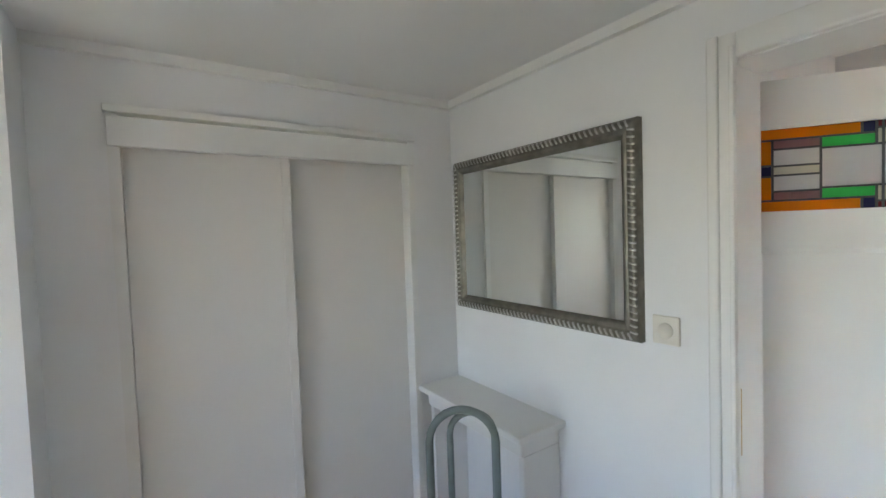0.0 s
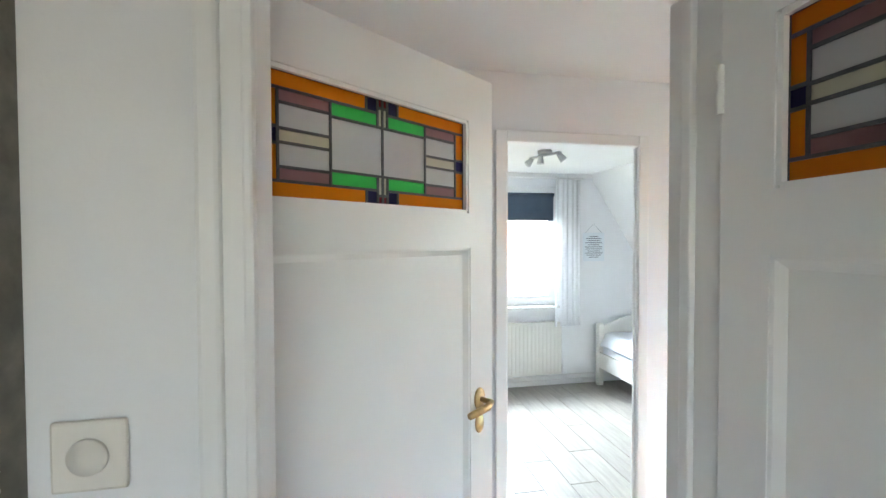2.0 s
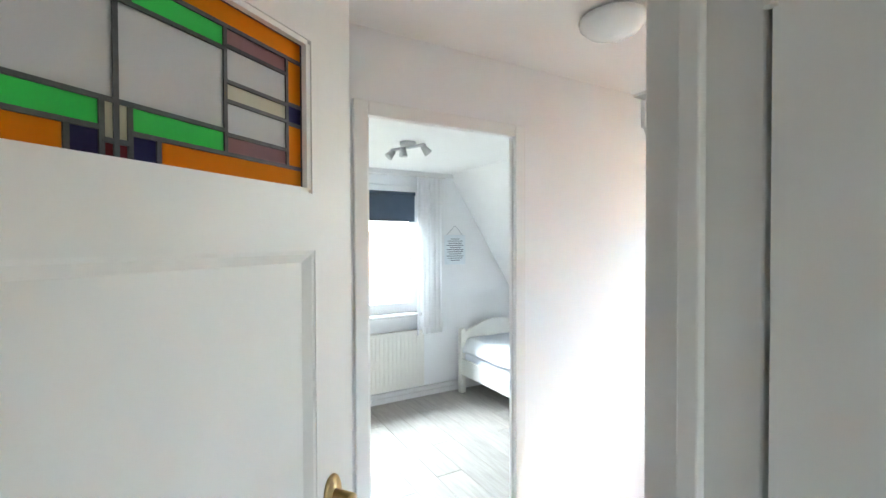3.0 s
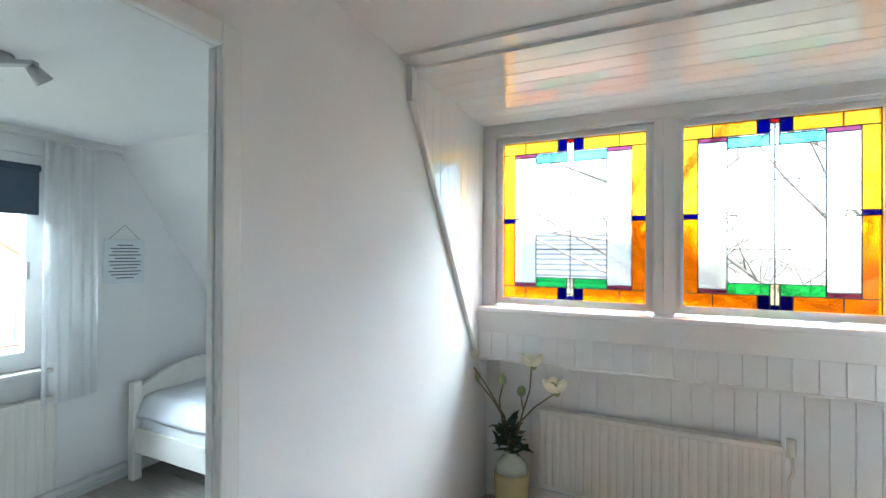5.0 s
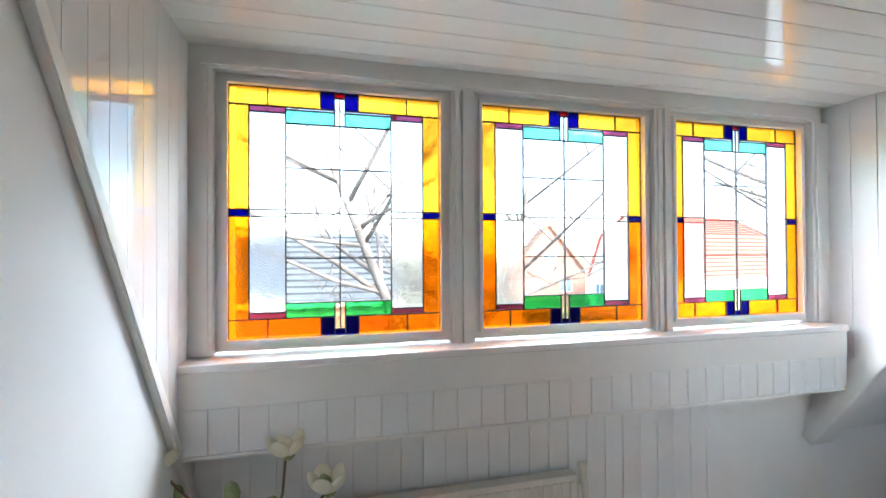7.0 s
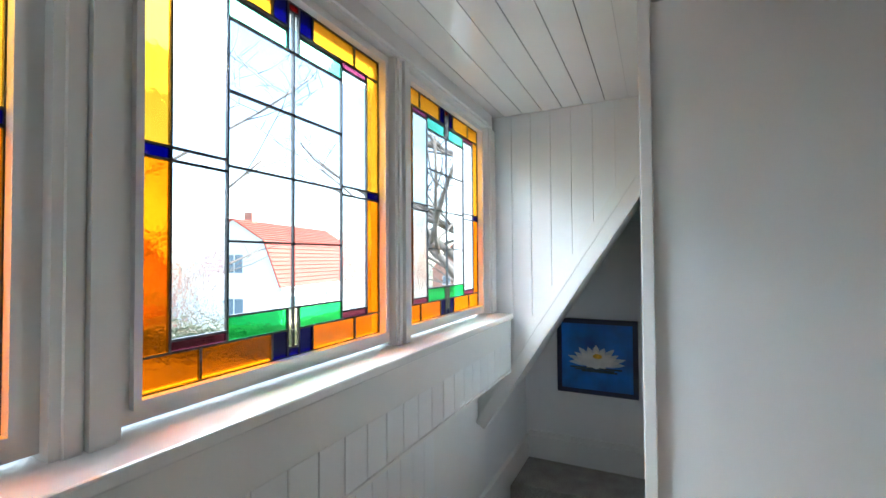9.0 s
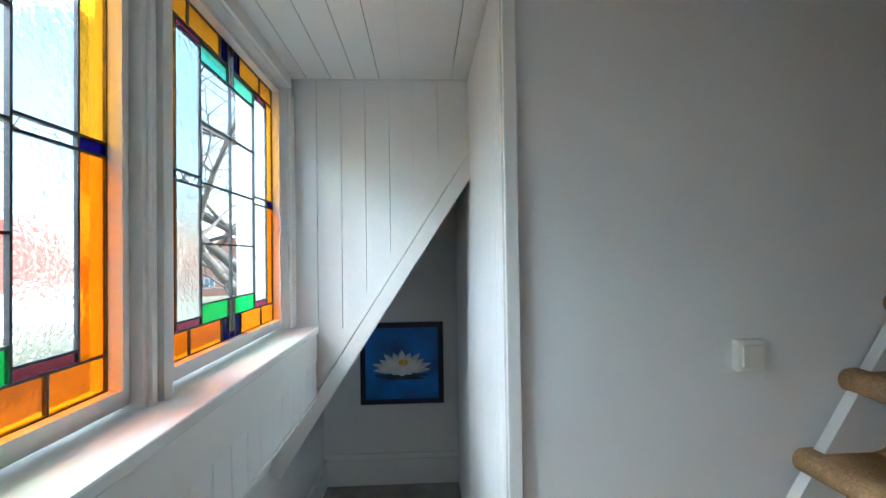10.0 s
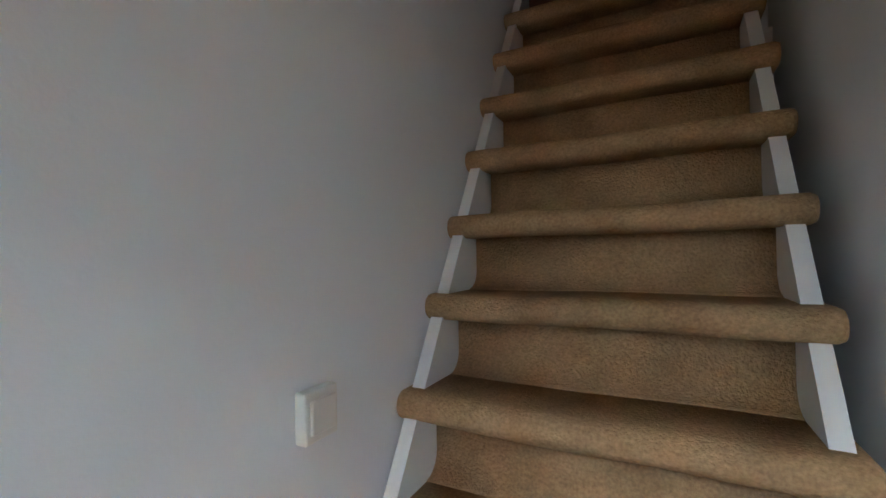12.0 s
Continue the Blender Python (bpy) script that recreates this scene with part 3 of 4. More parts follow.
FRAME_PROFILE = [(0, 0), (-0.022, 0.0), (-0.034, 0.010), (-0.034, 0.024), (-0.025, 0.029), (-0.029, 0.038), (-0.029, 0.046), (-0.022, 0.05), (-0.02, 0.057), (0, 0.058)]


for nm, (a, b, fixed, side) in {"frame_top": (my0, my1, mz1, -1), "frame_bottom": (my0, my1, mz0, 1)}.items():
    bm = bmesh.new()
    prof = FRAME_PROFILE
    lo = [bm.verts.new((x, a + w, fixed + side * w)) for x, w in prof]
    hi = [bm.verts.new((x, b - w, fixed + side * w)) for x, w in prof]
    for i in range(len(prof) - 1):
        bm.faces.new((lo[i], lo[i + 1], hi[i + 1], hi[i]))
    part(nm, bm, SILVER, mi, "", True)
for nm, (fixed, side) in {"frame_side": (my0, 1), "frame_far_side": (my1, -1)}.items():
    bm = bmesh.new()
    prof = FRAME_PROFILE
    lo = [bm.verts.new((x, fixed + side * w, mz0 + w)) for x, w in prof]
    hi = [bm.verts.new((x, fixed + side * w, mz1 - w)) for x, w in prof]
    for i in range(len(prof) - 1):
        bm.faces.new((lo[i], lo[i + 1], hi[i + 1], hi[i]))
    part("frame_side", bm, SILVER, mi, "", True)
# slanting ribs of the rope moulding
rib = rbox(-0.004, 0.004, -0.012, 0.012, -0.0035, 0.0035, 0.0016, 1)
rib_mesh = mesh("rib", rib, SILVER_HI, True)


def add_rib(y, z, turn):
    o = new("rib", rib_mesh)
    o.parent = mi
    o.matrix_basis = pose(-0.033, y, z) @ pose(0, 0, 0, turn)


z = mz0 + 0.03
while z < mz1 - 0.02:
    add_rib(my0 + 0.017, z, 12)
    add_rib(my1 - 0.017, z, -12)
    z += 0.021
y = my0 + 0.03
while y < my1 - 0.02:
    add_rib(y, mz0 + 0.017, 62)
    add_rib(y, mz1 - 0.017, 62)
    y += 0.021

co = holder("wall_console", "white wooden console shelf under the mirror", "console", (0, 0, 0))
part("top", rbox(1.25, 1.484, 1.385, 2.05, 0.87, 0.895, 0.005), PAINT, co)
part("apron", rbox(1.29, 1.484, 1.42, 2.03, 0.80, 0.87, 0.004), PAINT, co)
part("side_panel", rbox(1.30, 1.484, 1.42, 1.445, 0, 0.80, 0.003), PAINT, co)
part("side_panel", rbox(1.30, 1.484, 2.0, 2.025, 0, 0.80, 0.003), PAINT, co)

ch = holder("metal_chair", "grey green metal chair with a looped back", "chair", (1.04, 1.42, 0), -38)


def loop(w, h, z0, lean, r):
    pts = [(-w, lean * 0, z0)]
    for i in range(13):
        a = math.pi - math.pi * i / 12
        pts.append((w * math.cos(a), 0, z0 + h - w + w * math.sin(a)))
    pts.append((w, 0, z0))
    return tube(pts, r, 8)


part("back_hoop", loop(0.105, 0.60, 0.44, 0, 0.013), GREENGREY, ch, "", True)
bm = loop(0.072, 0.575, 0.44, 0, 0.011)
bmesh.ops.translate(bm, verts=bm.verts[:], vec=(0.03, 0.04, 0))
part("inner_hoop", bm, GREENGREY, ch, "", True)
part("seat", lathe([(0, .43), (.16, .43), (.17, .438), (.16, .446), (0, .446)], 28), GREENGREY, ch, "", True)
for sx in (-1, 1):
    for sy in (-1, 1):
        part("leg", tube([(sx * .11, sy * .11, .435), (sx * .15, sy * .15, 0)], .009, 8), GREENGREY, ch, "", True)


def wall_switch(name, label, m, wide=0.08, knob=False, deep=0.009):
    s = new(name)
    s.matrix_world = m
    tagged(s, label, "light switch")
    part("plate", rbox(-wide / 2, wide / 2, -deep, 0, -0.042, 0.042, 0.004), SWITCH, s)
    if knob:
        bm = lathe([(0, 0), (.022, 0), (.021, .004), (0, .005)], 24)
        bmesh.ops.transform(bm, matrix=pose(0, -0.009, 0, 90), verts=bm.verts[:])
        part("dimmer_knob", bm, SWITCH, s, "", True)
    else:
        part("rocker", rbox(-0.028, 0.028, -deep - 0.006, -deep + 0.001, -0.028, 0.028, 0.003), SWITCH, s)
    return s


wall_switch("dimmer_switch", "cream dimmer switch on the wall beside the mirror", pose(XM, 1.005, 1.293, 0, 0, -90), 0.08, True)
wall_switch("light_switch", "cream rocker light switch on the stair wall", pose(0.755, -1.098, 1.235, 0, 0, 90), 0.076, False, 0.024)
# west window of the room (lets the daylight in)
w = holder("window_room", "plain white window in the room", "window", (-1.68, 0, 0), kind="structure")
part("window_frame", boxes((-.03, .03, .4, .46, .95, 2.0), (-.03, .03, 1.34, 1.4, .95, 2.0), (-.03, .03, .46, 1.34, .95, 1.01), (-.03, .03, .46, 1.34, 1.94, 2.0)), PAINT, w)

# ---- dormer windows ----
WZ0, WZ1 = 1.247, 2.197
WX = ((2.758, 1.951), (1.793, 0.993), (0.842, 0.065))
for i, (xa, xb) in enumerate(WX):
    w = holder("window_%d" % (i + 1), "leaded stained glass window with amber border in white frame", "window", (xb, -2.562, WZ0), 0, kind="structure")
    wd, ht = xa - xb, WZ1 - WZ0
    fr = boxes((-.03, .008, -.03, .02, -.03, ht + .03), (wd - .008, wd + .03, -.03, .02, -.03, ht + .03), (.008, wd - .008, -.03, .02, -.03, .008), (.008, wd - .008, -.03, .02, ht - .008, ht + .03))
    part("sash", fr, PAINT, w)
    bm = boxes((-.004, .010, .012, .034, -.004, ht + .004), (wd - .010, wd + .004, .012, .034, -.004, ht + .004), (.010, wd - .010, .012, .034, -.004, .010), (.010, wd - .010, .012, .034, ht - .010, ht + .004))
    part("glazing_bead", bm, PAINT, w)
    g = new("leaded_light")
    g.parent = w
    g.matrix_basis = pose(0.008, 0, 0.008)
    leaded(window_light(), wd - .016, ht - .016, g, 0.0025)
struct("trim_window_surround", boxes((-.03, 2.877, -2.585, -2.51, 2.222, 2.302), (2.79, 2.877, -2.585, -2.51, 1.21, 2.222), (-.08, .03, -2.585, -2.51, 1.21, 2.222)), PAINT, "white painted window surround")
for k, (a, b) in enumerate(((1.951, 1.793), (0.993, 0.842))):
    bm = bmesh.new()
    box(bm, b + .03, a - .03, -2.60, -2.515, 1.20, 2.23)
    box(bm, b + .045, a - .075, -2.515, -2.500, 1.20, 2.222)
    box(bm, b + .09, a - .045, -2.515, -2.506, 1.20, 2.222)
    struct("trim_mullion_%d" % (k + 1), bm, PAINT, "white moulded post between the windows")
struct("trim_inner_moulding", boxes((2.805, 2.83, -2.512, -2.500, 1.21, 2.222), (-.005, .012, -2.512, -2.500, 1.21, 2.222), (0, 2.83, -2.512, -2.500, 2.235, 2.255)), PAINT, "thin white moulding round the windows")
struct("window_sill", rbox(-0.04, 2.876, -2.585, -2.402, 1.178, 1.207, 0.006), GLOSS, "glossy white window sill along the dormer")
struct("trim_sill_apron", rbox(-0.04, 2.876, -2.62, -2.412, 1.058, 1.180, 0.003), PAINT, "white apron board under the window sill")
for yy_, zz_ in ((-2.43, 1.10), (-2.43, 1.06)):
    part("screw", boxes((-0.043, -0.0395, yy_ - .004, yy_ + .004, zz_, zz_ + .008)), LEAD, bpy.data.objects["trim_sill_apron"])
band = struct("wall_board_band", boxes((-0.04, 2.876, -2.615, -2.424, 0.905, 1.06)), PAINT, "white boarded band under the sill")
struct("trim_band_edge", rbox(-0.04, 2.876, -2.45, -2.411, 0.893, 0.907, 0.003), PAINT, "white bottom edge of the boarded band")
for i in range(31):
    x = 2.872 - i * 0.0945
    part("board", rbox(max(x - 0.0915, -0.04), x, -2.424, -2.415, 0.907, 1.058, 0.002, 1), SATIN, band)
low = struct("wall_boards_low", boxes((0.5, 2.876, -2.616, -2.611, 0.11, 0.905)), PAINT, "white upright boards behind the radiator")
for i in range(25):
    x = 2.872 - i * 0.0945
    part("board", rbox(x - 0.0915, x, -2.611, -2.603, 0.11, 0.903, 0.002, 1), SATIN, low)
cheek = bpy.data.objects["wall_cheek"]
for i in range(8):
    y1 = -1.66 - i * 0.108
    y0 = max(y1 - 0.105, -2.512)
    if y1 > -2.50:
        part("board", clip_board(y0, y1, -0.093, 0.012, 2.302, slope), SATIN, cheek)
ce = struct("wall_cheek_east", prism([(-1.6, 2.302), (-1.6, slope(-1.6)), (-2.5, slope(-2.5)), (-2.5, 2.302)], "x", 2.872, 2.8765), PAINT, "white boarded dormer side")
for i in range(10):
    y1 = -1.615 - i * 0.089
    y0 = max(y1 - 0.0865, -2.512)
    part("board", clip_board(y0, y1, 2.866, 0.007, 2.302, slope), GLOSS, ce)
# beaded boards on the wall end
we = struct("wall_end_boards", boxes((-0.92, 0.738, -1.726, -1.7205, 0.0, 2.33)), PAINT, "white beaded boards on the wall end")
for i in range(22):
    x = 0.736 - i * 0.045
    part("board", rbox(x - 0.0405, x, -1.735, -1.7255, 0.0, 2.33, 0.0045, 2), SATIN, we)

# ---- stairs up ----
st = holder("staircase", "steep stairs with brown carpeted treads and white stringers", "stairs", (0, 0, 0))
RISE, GO = 0.2045, 0.131
N0 = 13


def nose(k):
    return -0.831 - (6 - k) * GO


def tread_mesh(k):
    y = nose(k)
    z = RISE * k - 0.037
    bm = bmesh.new()
    n, prof = 9, []
    r = 0.032
    prof.append((y + 0.20, z))
    prof.append((y + 0.02, z))
    for i in range(n):
        a = math.pi / 2 + math.pi * i / (n - 1)
        prof.append((y + 0.018 + r * math.cos(a), z - r + r * math.sin(a)))
    prof.append((y + 0.045, z - 2 * r))
    prof.append((y + 0.20, z - 2 * r))
    xs = [0.742, 0.752, 0.80, 0.95, 1.10, 1.25, 1.40, 1.49, 1.530, 1.540]
    rings = []
    for j, x in enumerate(xs):
        s = 0.86 if j in (0, len(xs) - 1) else 1.0
        rings.append([bm.verts.new((x, y + 0.018 + (p - y - 0.018) * s - 0.015 * (x - 0.75) / 0.79 + 0.003 * math.sin(x * 17 + k), z - r + (q - z + r) * s + 0.002 * math.sin(x * 11 + 2 * k))) for p, q in prof])
    for a, b in zip(rings, rings[1:]):
        for i in range(len(prof)):
            j = (i + 1) % len(prof)
            bm.faces.new((a[i], a[j], b[j], b[i]))
    bm.faces.new(rings[0])
    bm.faces.new(rings[-1][::-1])
    bmesh.ops.translate(bm, verts=bm.verts[:], vec=(0.007, 0, 0))
    return bm


for k in range(1, N0 + 1):
    part("tread", tread_mesh(k), CARPET, st, "tread wrapped in brown carpet", True)
    y = nose(k)
    zf, yf, rf = RISE * (k - 1) - 0.037, y + 0.088, 0.05
    prof = [(yf + 0.02, zf - 0.03), (yf - rf, zf - 0.03), (yf - rf, zf + 0.002)]
    prof += [(yf - rf + rf * math.sin(a), zf + 0.002 + rf - rf * math.cos(a)) for a in [math.pi / 2 * i / 6 for i in range(1, 7)]]
    prof += [(yf, RISE * k - 0.09), (yf + 0.02, RISE * k - 0.09)]
    bm = prism(prof, "x", 0.800, 1.497)
    for v in bm.verts:
        v.co.y -= 0.015 * (v.co.x - 0.75) / 0.79
    part("riser", bm, CARPET, st, "riser covered with brown carpet", True)
a0, a1 = nose(1), nose(N0)
for x0, x1 in ((0.768, 0.800), (1.497, 1.529)):
    m = RISE / GO
    pts = [(a0 + 0.030 - (RISE - 0.045) / m, 0), (a0 + 0.30, 0), (a1 + 0.30, RISE * N0 - 0.25), (a1 + 0.026, RISE * N0 - 0.045)]
    bm = prism(pts, "x", x0, x1)
    part("stringer", bm, PAINT, st, "white painted stringer")
# attic floor edge, also coloured dark in place of shade
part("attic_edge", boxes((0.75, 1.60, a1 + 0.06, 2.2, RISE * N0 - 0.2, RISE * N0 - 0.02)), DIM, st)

# ---- stairs down ----
sd = holder("staircase_down", "carpeted stairs going down beside the dormer wall", "stairs", (0, 0, 0))
for k in range(1, 8):
    x = 0.45 - (k - 1) * 0.21
    bm = rbox(x - 0.235, x, -2.60, -1.735, -0.2 * k - 0.05, -0.2 * k, 0.02)
    part("tread", bm, CARPET, sd)

# ---- picture ----
pic = holder("lotus_picture", "blue canvas print of a white water lily", "picture", (-1.05, 0, 0))
py0, py1, pz0, pz1 = -2.37, -1.818, 0.525, 1.065
part("canvas", rbox(0, 0.022, py0, py1, pz0, pz1, 0.003), NAVYFRAME, pic, "dark navy border")
part("print", boxes((0.022, 0.0235, py0 + .035, py1 - .035, pz0 + .035, pz1 - .035)), BLUE, pic, "deep blue water")
cy, cz = (py0 + py1) / 2, 0.785


def petal(ang, ln, wd, x, squash=0.62, dz=0.0):
    bm = bmesh.new()
    pts = [(0, 0), (.25, .42), (.55, .5), (.85, .26), (1, 0), (.85, -.26), (.55, -.5), (.25, -.42)]
    ca, sa = math.cos(ang), math.sin(ang)
    vs = [bm.verts.new((x, cy + ca * u * ln - sa * v * wd, cz + dz + squash * (sa * u * ln + ca * v * wd))) for u, v in pts]
    bm.faces.new(vs)
    r = bmesh.ops.extrude_face_region(bm, geom=bm.faces[:])
    bmesh.ops.translate(bm, verts=[v for v in r["geom"] if isinstance(v, bmesh.types.BMVert)], vec=(0.0006, 0, 0))
    return bm


bm = bmesh.new()
for u0, u1, dz in ((-.18, .17, -.075), (-.15, .12, -.088), (-.10, .14, -.098)):
    box(bm, .0236, .0240, cy + u0, cy + u1, cz + dz, cz + dz + .012)
part("lily_pad", bm, PADPRINT, pic)
for i in range(11):
    part("petal", petal(math.pi * (0.02 + 0.96 * i / 10), 0.19 + 0.02 * (i % 2), 0.06, 0.0244 + 0.0004 * ((i * 4) % 11), 0.66, -0.04), PETALSH, pic)
for i in range(9):
    part("petal", petal(math.pi * (0.08 + 0.84 * i / 8), 0.16, 0.064, 0.0292 + 0.0004 * ((i * 4) % 9), 0.62, -0.04), PETAL, pic)
for i in range(5):
    part("petal", petal(math.pi * (1.08 + 0.84 * i / 4), 0.10, 0.07, 0.0330 + 0.0004 * ((i * 2) % 5), 0.42, -0.03), PETAL, pic)
bm = lathe([(0, 0), (.075, 0), (.07, .0006), (0, .0007)], 16)
bmesh.ops.transform(bm, matrix=pose(0.0352, cy, cz - .02, 0, 90) @ Matrix.Diagonal((.55, 1, 1, 1)), verts=bm.verts[:])
part("flower_centre", bm, PETAL, pic)
for i in range(7):
    part("petal", petal(math.pi * (0.2 + 0.6 * i / 6), 0.105, 0.05, 0.0362 + 0.0004 * ((i * 3) % 7), 0.72, -0.035), PETAL, pic)
bm = lathe([(0, 0), (.032, 0), (.03, .0006), (0, .0007)], 16)
bmesh.ops.transform(bm, matrix=pose(0.0395, cy + .01, cz + .02, 0, 90) @ Matrix.Diagonal((.55, 1, 1, 1)), verts=bm.verts[:])
part("stamen", bm, YELLOW, pic)


# ---- radiators ----
def radiator(name, label, at, rz, length, z0, z1, rib_out=0.007):
    r = holder(name, label, "radiator", at, rz)
    n = max(4, int(length / 0.042))
    p = length / n
    bm = boxes((0, length, 0.0, 0.008, z0, z1))
    part("panel", bm, CREAM, r, "cream front panel")
    rib_data = mesh("rib", prism([(.003, 0.001), (.011, -rib_out), (p - .011, -rib_out), (p - .003, 0.001)], "z", z0 + .02, z1 - .02), CREAM)
    for i in range(n):
        o = new("rib", rib_data)
        o.parent = r
        o.matrix_basis = pose(i * p, 0, 0)
    part("back_panel", boxes((0, length, .045, .053, z0, z1)), CREAM, r)
    part("top_grille", rbox(0, length, -.002, .056, z1 - .004, z1 + .006, .002), CREAM, r)
    part("end_cap", rbox(-.004, .0, -.004, .056, z0, z1, .001), CREAM, r)
    part("end_cap", rbox(length, length + .004, -.004, .056, z0, z1, .001), CREAM, r)
    for x in (.15, length - .15):
        part("bracket", boxes((x, x + .03, .053, .088, z0 + .05, z1 - .05)), CREAM, r)
    return r


rad = radiator("radiator", "cream ribbed panel radiator below the dormer windows", (2.52, -2.515, 0), 180, 1.15, 0.17, 0.61)
part("valve", tube([(1.15, .02, .575), (1.18, .015, .575), (1.182, .01, .58), (1.182, .01, .655)], [.01, .012, .019, .021], 12), SWITCH, rad, "cream thermostat valve", True)
part("pipe", tube([(1.182, .01, .58), (1.19, .012, .5), (1.18, .03, .45), (1.18, .045, .006)], .0075, 8), CREAM, rad, "", True)
rb = radiator("radiator_bedroom", "white panel radiator under the bedroom window", (5.10, 0.3, 0), -90, 1.65, 0.13, 0.67, 0.003)
for z in (0.055, 0.105):
    thing("heating_pipe", tube([(5.135, -1.75, z), (5.135, 1.1, z)], .009, 8), PAINT, "white heating pipe along the bedroom wall", "pipe", "heating pipes", smooth=True)

# ---- vase with flowers ----
va = holder("vase", "tall olive glass vase with pale green shoulder", "vase", (2.655, -2.41, 0))
part("body", lathe([(0, 0), (.055, 0), (.065, .01), (.075, .08), (.078, .2), (.074, .255)], 28), VASE, va, "olive yellow glazed body", True)
part("shoulder", lathe([(.0735, .2552), (.062, .295), (.04, .32), (.03, .335), (.034, .35), (.028, .35), (.02, .33), (.0, .32)], 28), VASETOP, va, "pale green shoulder and lip", True)
va.scale = (1.3, 1.3, 1.12)
fl = holder("flower_bouquet", "artificial ivory tulips with dark green leaves in vase", "flowers", (2.655, -2.41, 0.38))
fl.scale = (1.5, 1.5, 1.28)
random.seed(4)
heads = [(.17, .02, .40, 1), (.15, -.02, .30, 0), (.02, .05, .32, 0), (-.08, .02, .40, 1), (-.05, .06, .29, 0), (-.17, .05, .31, 2)]
for hx, hy, hz, open_ in heads:
    bend = random.uniform(-.03, .03)
    part("stem", tube([(0, 0, 0), (hx * .25 + bend, hy * .3, hz * .4), (hx * .7 + bend, hy * .7, hz * .75), (hx, hy, hz)], [.004, .0035, .003, .003], 6), STEM, fl, "", True)
    bm = lathe([(0, 0), (.012, .004), (.017, .02), (.014, .038), (.004, .05)], 10)
    bmesh.ops.transform(bm, matrix=pose(hx, hy, hz - .005, random.uniform(-20, 20), random.uniform(-20, 20)), verts=bm.verts[:])
    b = part("bud", bm, BUD if open_ != 1 else PETALW, fl, "", True)
    if open_:
        for i in range(5):
            a = 2 * math.pi * i / 5
            bm = lathe([(0, 0), (.017, .014), (.025, .034), (.016, .054), (.003, .062)], 8)
            bmesh.ops.transform(bm, matrix=pose(hx + .012 * math.cos(a), hy + .012 * math.sin(a), hz + .002, 0, 0, math.degrees(a)) @ pose(0, 0, 0, 0, 28) @ Matrix.Diagonal((.45, 1, 1, 1)), verts=bm.verts[:])
            part("petal", bm, PETALW, fl, "", True)
        bm = lathe([(0, 0), (.013, .008), (.015, .02), (.004, .032)], 8)
        bmesh.ops.transform(bm, matrix=pose(hx - .012, hy, hz - .012, 0, 25), verts=bm.verts[:])
        part("calyx", bm, BUD, fl, "", True)
for i in range(64):
    a, e, ln = random.uniform(0, 6.28), random.uniform(-0.3, 1.3), random.uniform(.05, .085)
    base = Vector((random.gauss(0, .022), random.gauss(0, .02), random.uniform(.01, .13)))
    bm = bmesh.new()
    pts = [(0, 0, 0), (.35, .16, .03), (.7, .14, .02), (1, 0, -.12), (.7, -.14, .02), (.35, -.16, .03)]
    mid = [(.35, 0, -.03), (.7, 0, -.03)]
    v = [bm.verts.new(Vector(p) * ln) for p in pts]
    c = [bm.verts.new(Vector(p) * ln) for p in mid]
    for f in ((v[0], v[1], c[0]), (v[1], v[2], c[1], c[0]), (v[2], v[3], c[1]), (v[0], c[0], v[5]), (v[5], c[0], c[1], v[4]), (v[4], c[1], v[3])):
        bm.faces.new(f)
    r = bmesh.ops.extrude_face_region(bm, geom=bm.faces[:])
    bmesh.ops.translate(bm, verts=[q for q in r["geom"] if isinstance(q, bmesh.types.BMVert)], vec=(0, 0, .0008))
    bmesh.ops.transform(bm, matrix=Matrix.Translation(base) @ pose(0, 0, 0, 0, -math.degrees(e), math.degrees(a)), verts=bm.verts[:])
    part("leaf", bm, LEAF, fl, "", True)

# ---- landing lamp ----
la = holder("ceiling_lamp", "round frosted glass ceiling lamp on the landing", "lamp", (2.38, -0.72, 2.33))
part("shade", lathe([(0, -.105), (.05, -.10), (.10, -.08), (.13, -.045), (.135, -.02), (.13, -.012), (0, -.012)], 32), LAMPGLASS, la, "", True)
la.scale = (.86, .86, .7)
part("base", lathe([(0, -.014), (.08, -.014), (.08, 0), (0, 0)], 24), PAINT, la)

# ---- bedroom ----
bd = holder("bed", "white painted wooden single bed with arched headboard", "bed", (0, 0, -0.012))
bx0, bx1, by0, by1 = 3.12, 5.10, -2.66, -1.75
part("side_rail", rbox(bx0, bx1, by1 - .03, by1, .20, .36, .006), BEDWOOD, bd)
part("side_rail", rbox(bx0, bx1, by0, by0 + .03, .20, .36, .006), BEDWOOD, bd)
for x in (bx1 - .06, bx0):
    for y in (by1 - .055, by0 - .005):
        part("leg", rbox(x, x + .06, y, y + .06, 0, (.66 if x > 4 else .5), .008), BEDWOOD, bd)
pts = [(by0 + .05, .25)] + [(by0 + .05 + (by1 - by0 - .1) * i / 16, (.62) + .12 * math.sin(math.pi * i / 16)) for i in range(17)] + [(by1 - .05, .25)]
part("headboard", prism(pts, "x", bx1 - .045, bx1 - .015), BEDWOOD, bd, "arched white headboard")
pts = [(p, .25 + (q - .25) * .75) for p, q in pts]
part("footboard", prism(pts, "x", bx0 + .015, bx0 + .045), BEDWOOD, bd)
part("slat_base", boxes((bx0 + .06, bx1 - .06, by0 + .03, by1 - .03, .27, .29)), BEDWOOD, bd)
